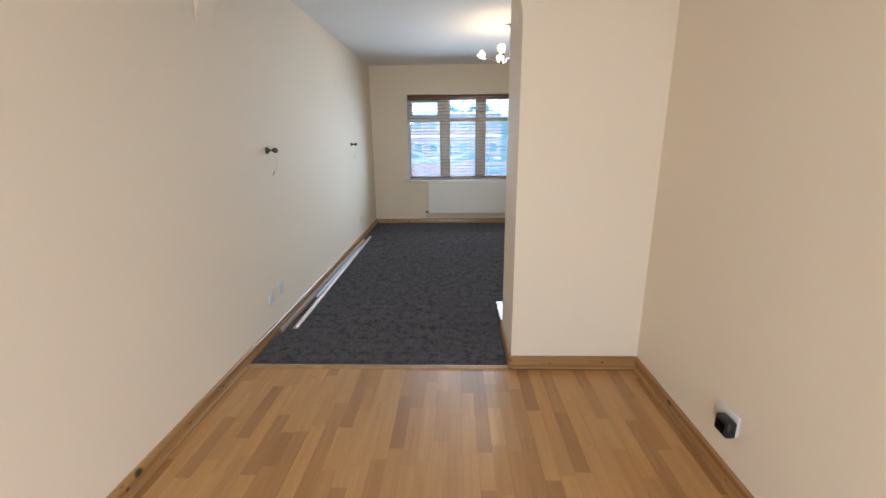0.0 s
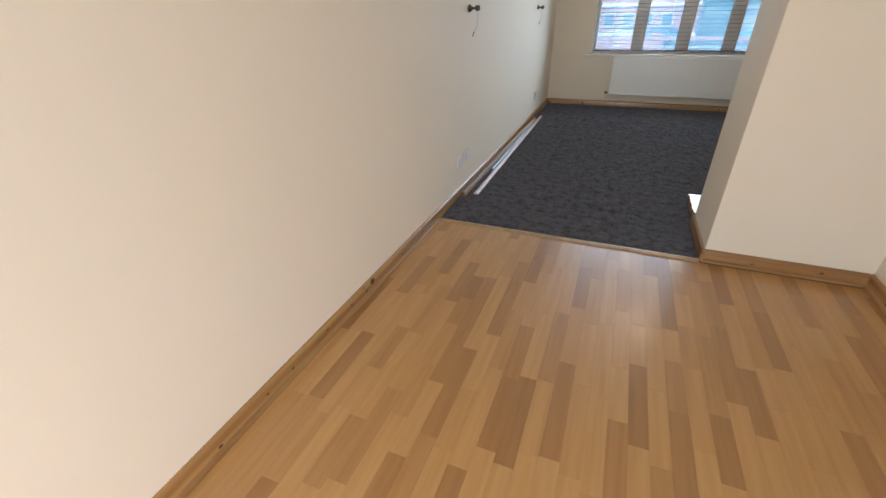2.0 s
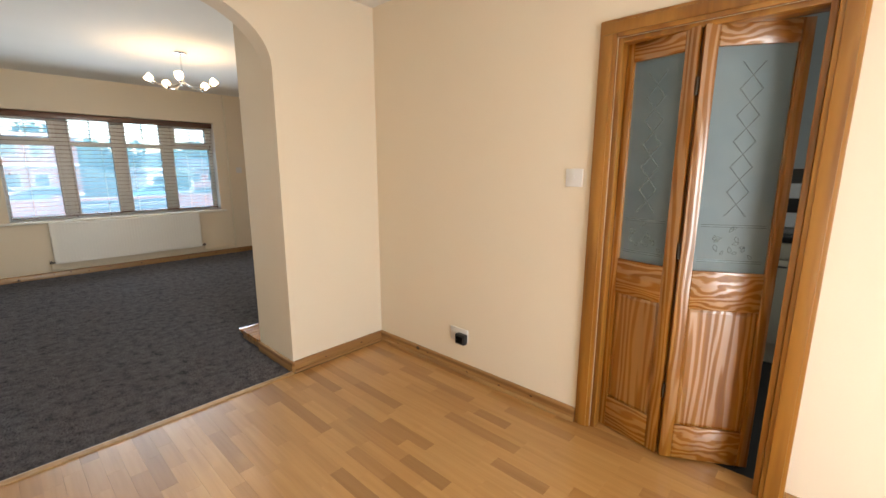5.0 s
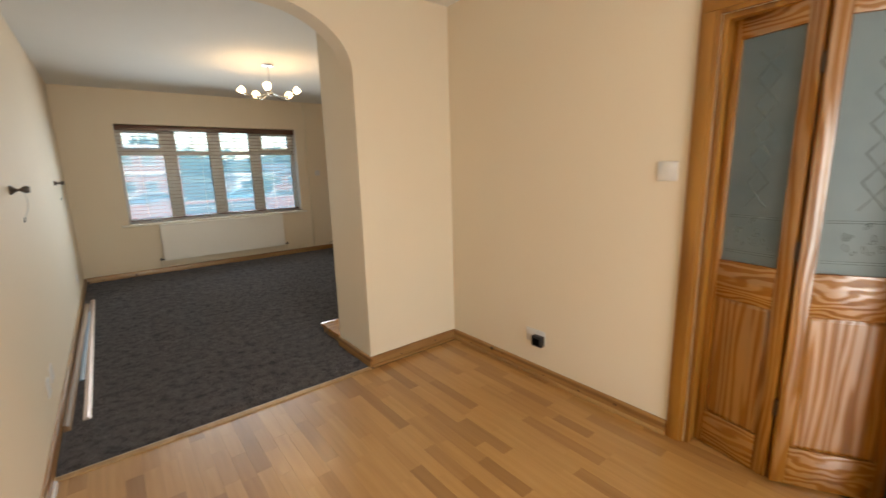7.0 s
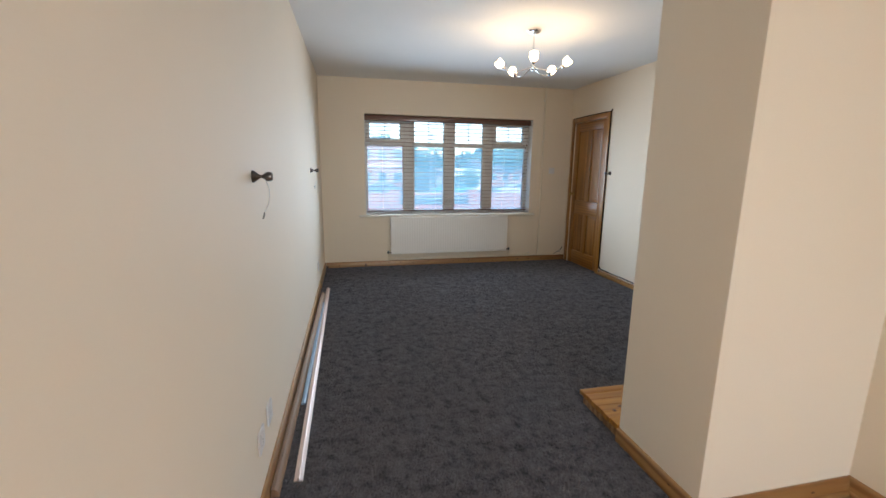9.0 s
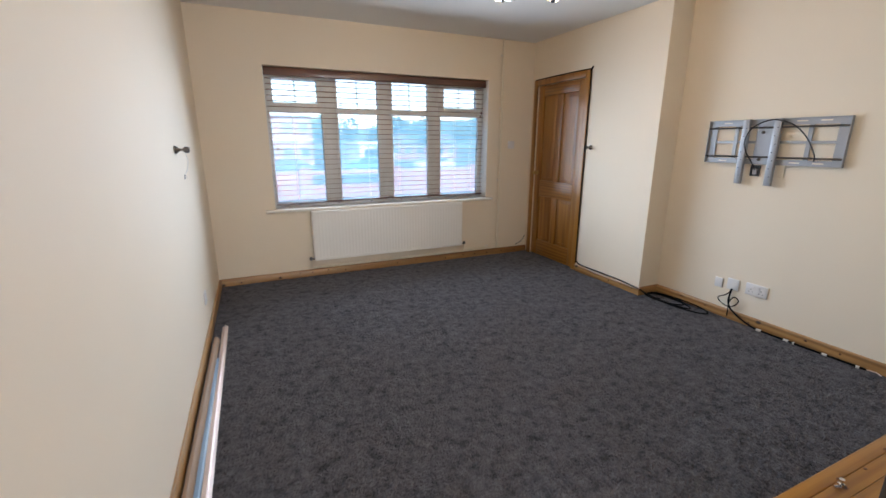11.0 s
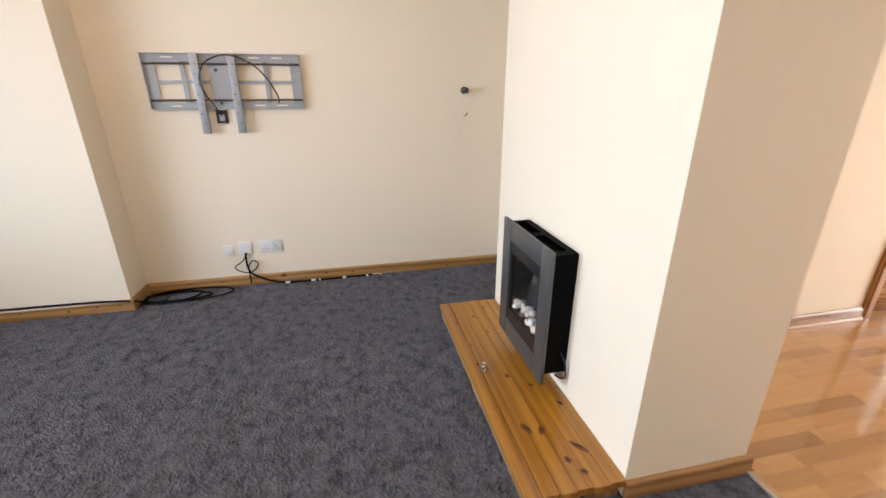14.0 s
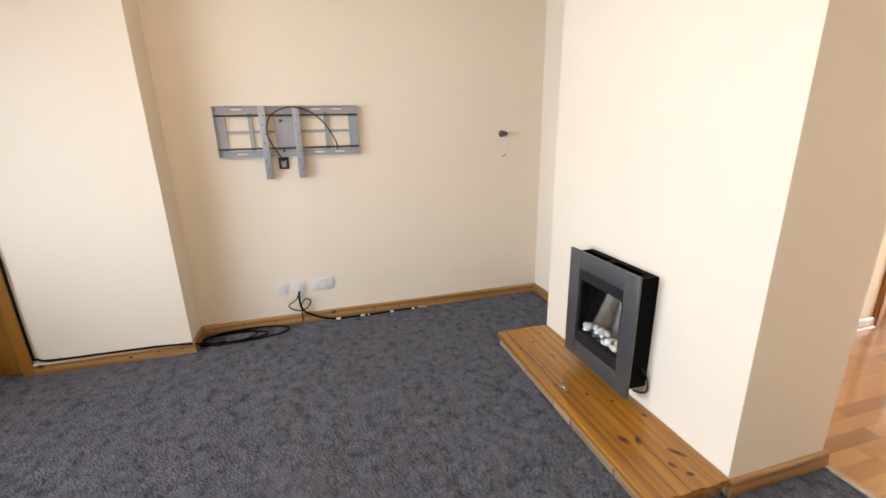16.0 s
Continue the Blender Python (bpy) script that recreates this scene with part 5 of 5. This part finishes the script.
def car(x, y, paint, label, face=0):
    c = thing("car", (x, y, GR), label, "car", "parked cars")
    mat = plain("car_paint", paint, 0.2, vary=0.03, relief=0.0)
    base = GR + 0.012
    side = [(-2.1, 0.28), (-2.12, 0.62), (-1.95, 0.82), (-1.2, 0.93), (-0.55, 1.40), (0.85, 1.44), (1.55, 1.0), (2.05, 0.9), (2.12, 0.55), (2.08, 0.28)]
    bm = prism(bmesh.new(), [(x + u, base + v) for u, v in side], 1, y - 0.85, y + 0.85)
    bmesh.ops.bevel(bm, geom=[e for e in bm.edges if abs(e.verts[0].co.y - e.verts[1].co.y) < 0.01], offset=0.07, segments=2, affect="EDGES")
    body = part("body", bm, mat, c)
    for pts in ([(-1.02, 0.97), (-0.5, 1.33), (0.1, 1.36), (0.1, 0.97)], [(0.18, 0.97), (0.18, 1.36), (0.8, 1.36), (1.32, 0.99)]):
        part("side_window", prism(bmesh.new(), [(x + u, base + v) for u, v in pts], 1, y - 0.862, y + 0.862), DARKGL, body)
    for u in (-1.3, 1.32):
        for v in (-0.86, 0.68):
            w = part("wheel", lathe(bmesh.new(), [(0.2, 0), (0.31, 0.01), (0.32, 0.09), (0.31, 0.17), (0.2, 0.18)], along((x + u, y + v, base + 0.32), (x + u, y + v + 1, base + 0.32)), 20), BLACK, c)
            part("rim", lathe(bmesh.new(), [(0.195, -0.004), (0.19, 0.184)], along((x + u, y + v, base + 0.32), (x + u, y + v + 1, base + 0.32)), 16), ALU, w)
    for u, col in ((-2.08, WHITE), (2.05, plain("red_lens", (0.4, 0.02, 0.02), 0.2))):
        for v in (-0.62, 0.62):
            part("light", B(x + u - 0.04, x + u + 0.03, y + v - 0.16, y + v + 0.16, base + 0.62, base + 0.76, 0.02), col, c)


for x, y, p, lab in ((-4.6, 44.3, (0.35, 0.38, 0.42), "silver grey car parked on the road"), (2.0, 44.4, (0.10, 0.16, 0.24), "dark blue car parked on the road"), (9.4, 44.3, (0.10, 0.30, 0.42), "blue car parked on the road"), (17.0, 44.5, (0.5, 0.5, 0.5), "pale car parked on the road"), (-0.4, 50.4, (0.6, 0.62, 0.63), "white car on the far kerb")):
    car(x, y, p, lab)


def block(x0, x1, y0, y1, floors, height, mat, label, cols, bands, roof=None):
    h = thing("building", ((x0 + x1) / 2, y0, GR), label, "building")
    top = GR + floors * height
    part("wall", B(x0, x1, y0, y1, GR, top), mat, h)
    if roof:
        ym = (y0 + y1) / 2
        bm = bmesh.new()
        prism(bm, [(y0 - 0.4, top), (y1 + 0.4, top), (ym, top + roof)], 0, x0 - 0.3, x1 + 0.3)
        part("roof", bm, ROOF, h)
    else:
        part("roof", B(x0 - 0.2, x1 + 0.2, y0 - 0.2, y1 + 0.2, top, top + 0.35), RENDER, h)
    w = (x1 - x0) / cols
    for f in range(floors):
        if bands:
            part("band", B(x0 - 0.05, x1 + 0.05, y0 - 0.12, y0 - 0.002, GR + f * height - 0.15 + 0.2, GR + f * height + 0.35), RENDER, h, "white concrete band")
        for k in range(cols):
            a, z = x0 + k * w + w * 0.2, GR + f * height + height * 0.34
            win_o = part("window", B(a, a + w * 0.6, y0 - 0.06, y0 - 0.003, z, z + height * 0.45), RENDER, h)
            part("pane", B(a + 0.08, a + w * 0.6 - 0.08, y0 - 0.075, y0 - 0.062, z + 0.08, z + height * 0.45 - 0.08), DARKGL, win_o)


block(-8.0, 6.2, 58, 70, 2, 3.0, RED, "red brick block with white concrete bands", 7, True)
block(11.6, 16.2, 56, 64, 1, 2.6, RENDER, "small white flat-roofed building", 2, False)
block(20.0, 32.0, 70, 78, 1, 2.8, RED, "long low brick building with a slate roof", 6, False, 1.6)
block(-28.0, -11.0, 64, 72, 2, 2.5, RED, "brick terrace with a slate roof", 6, False, 2.0)


def leaf_material(name, c):
    m, n, l, b = nodes_of(name)
    r = n.new("ShaderNodeNewGeometry").outputs["Random Per Island"]
    l.new(ramp(n, l, r, [(0.0, tuple(v * 0.55 for v in c)), (0.6, c), (1.0, tuple(min(1, v * 1.6) for v in c))]), b.inputs["Base Color"])
    b.inputs["Roughness"].default_value = 0.7
    return m


LEAF = [leaf_material("dark_leaves", (0.05, 0.10, 0.04)), leaf_material("mid_leaves", (0.08, 0.14, 0.05)), leaf_material("yellow_leaves", (0.22, 0.26, 0.06))]


def tree(name, x, y, h, r, leafmat, label, category, seed, leaf=0.5, n=900, low=0.35, base=GR):
    rg = random.Random(seed)
    t = thing(name, (x, y, base), label, category)
    bm = bmesh.new()
    tube(bm, [(x, y, base), (x + 0.05 * h * rg.uniform(-1, 1), y, base + h * 0.3), (x, y, base + h * 0.75)], 0.03 * h, 8)
    for k in range(6):
        a = k * 1.05
        tube(bm, [(x, y, base + h * (0.3 + 0.05 * k)), (x + r * 0.4 * math.cos(a), y + r * 0.4 * math.sin(a), base + h * (0.5 + 0.04 * k)), (x + r * 0.8 * math.cos(a), y + r * 0.8 * math.sin(a), base + h * (0.6 + 0.05 * k))], 0.01 * h, 6, 4)
    part("trunk", bm, BARKT, t)
    lobes = [(rg.uniform(-0.55, 0.55) * r, rg.uniform(-0.55, 0.55) * r, h * rg.uniform(low + 0.15, 0.85), r * rg.uniform(0.35, 0.6)) for _ in range(9)]
    verts, faces = [], []
    for _ in range(n):
        lx, ly, lz, lr = rg.choice(lobes)
        d = Vector((rg.gauss(0, 1), rg.gauss(0, 1), rg.gauss(0, 0.8))).normalized() * lr * rg.uniform(0.6, 1.05)
        c = Vector((x + lx, y + ly, base + lz)) + d - ROOTS[t.name]
        q = Euler((rg.uniform(0, 6), rg.uniform(0, 6), rg.uniform(0, 6))).to_matrix()
        i = len(verts)
        s = leaf * rg.uniform(0.5, 1.1)
        verts += [c + q @ Vector(v) * s for v in ((-0.5, 0, 0), (0, -0.3, 0.08), (0.5, 0, 0), (0, 0.3, 0.08))]
        faces.append((i, i + 1, i + 2, i + 3))
    me = bpy.data.meshes.new("crown")
    me.from_pydata(verts, [], faces)
    me.materials.append(leafmat)
    ob = new("crown", me)
    ob.parent = t
    return t


rng = random.Random(3)
for k in range(15):
    x = -28 + 5.4 * k + rng.uniform(-1, 1)
    tree("tree", x, 84 + rng.uniform(-4, 8), rng.uniform(5.5, 9.0), rng.uniform(3.0, 4.2), LEAF[k % 2], "leafy green tree behind the buildings", "tree", 20 + k, 1.0, 700)
tree("tree", 19.5, 55, 6.0, 2.6, LEAF[1], "leafy green tree beside the road", "tree", 77, 0.6, 900)
tree("bush", 8.6, 16.6, 2.4, 1.1, LEAF[2], "yellow-green garden bush by the brick wall", "bush", 5, 0.16, 1800, 0.05, GZ - 0.05)
tree("bush", 14.0, 54.2, 3.0, 2.2, LEAF[1], "green bush beyond the road", "bush", 6, 0.4, 900, 0.05)

post = thing("street_lamp", (6.6, 41.3, GR + 0.12), "grey steel street lamp on the pavement", "street lamp")
part("column", lathe(bmesh.new(), [(0.09, 0.12), (0.09, 1.2), (0.06, 1.3), (0.045, 6.0)], pose(6.6, 41.3, GR), 14), STEEL, post)
part("lantern", B(6.5, 6.7, 40.4, 41.35, GR + 5.95, GR + 6.1, 0.04), STEEL, post)
HILL = leaf_material("far_woods", (0.10, 0.14, 0.10))
bm = bmesh.new()
rng = random.Random(8)
prev = None
for k in range(80):
    x = -220 + 6.0 * k
    z = 9.0 + 4.0 * math.sin(k * 0.13) + 1.4 * noise.noise(Vector((k * 0.6, 0, 0))) + rng.uniform(-0.5, 0.5)
    cur = [bm.verts.new((x, 150, GZ - 1)), bm.verts.new((x, 158, z * 0.6)), bm.verts.new((x, 176, z)), bm.verts.new((x, 230, GZ - 1))]
    if prev:
        for i in range(3):
            bm.faces.new((prev[i], cur[i], cur[i + 1], prev[i + 1]))
    prev = cur
solid("far_woods", bm, HILL, "distant wooded hillside", "woods", kind="stuff")

# ---- laminate floor: strips of three-strip boards ----
LW, GAP = 0.0665, 0.00025
lam = structure("laminate_floor", B(XL, XR + 0.11, YB, YS - 0.0135, -0.05, -0.006), plain("board_core", (0.2, 0.13, 0.07), 0.8), "beech-effect laminate strip floor", "floor")


def strip_mesh(length):
    bm = bmesh.new()
    box(bm, 0, LW - GAP, 0, length - GAP, -0.006, 0.0)
    top = [e for e in bm.edges if all(v.co.z > -0.001 for v in e.verts)]
    bmesh.ops.bevel(bm, geom=top, offset=0.0002, segments=1, affect="EDGES")
    return mesh_of("strip", bm, LAM_O)


LENGTHS = [0.21, 0.27, 0.33, 0.39, 0.45]
STRIPS = {k: strip_mesh(k) for k in LENGTHS}
rng = random.Random(11)
rest, count = bmesh.new(), 0
for col in range(int((XR + 0.11 - XL) / LW) + 1):
    x = XL + col * LW
    w = min(LW, XR + 0.11 - x)
    y = YS - 0.0425
    first = rng.choice(LENGTHS) * rng.uniform(0.3, 1.0)
    while y > YB + 0.02:
        k = rng.choice(LENGTHS)
        n = min(first or k, y - YB)
        near = first is None and n == k and w == LW and y - n > -0.35 and x < XR - LW and count < 295
        if near:
            ob = new("strip", STRIPS[k])
            ob.parent, ob.location = lam, Vector((x, y - n, 0)) - ROOTS["laminate_floor"]
            count += 1
        else:
            box(rest, x, x + w - GAP, y - n, y - GAP, -0.006, 0.0)
        y -= n
        first = None
ob = part("strip_field", rest, LAM_I, lam)
tagged(ob, kind="stuff")
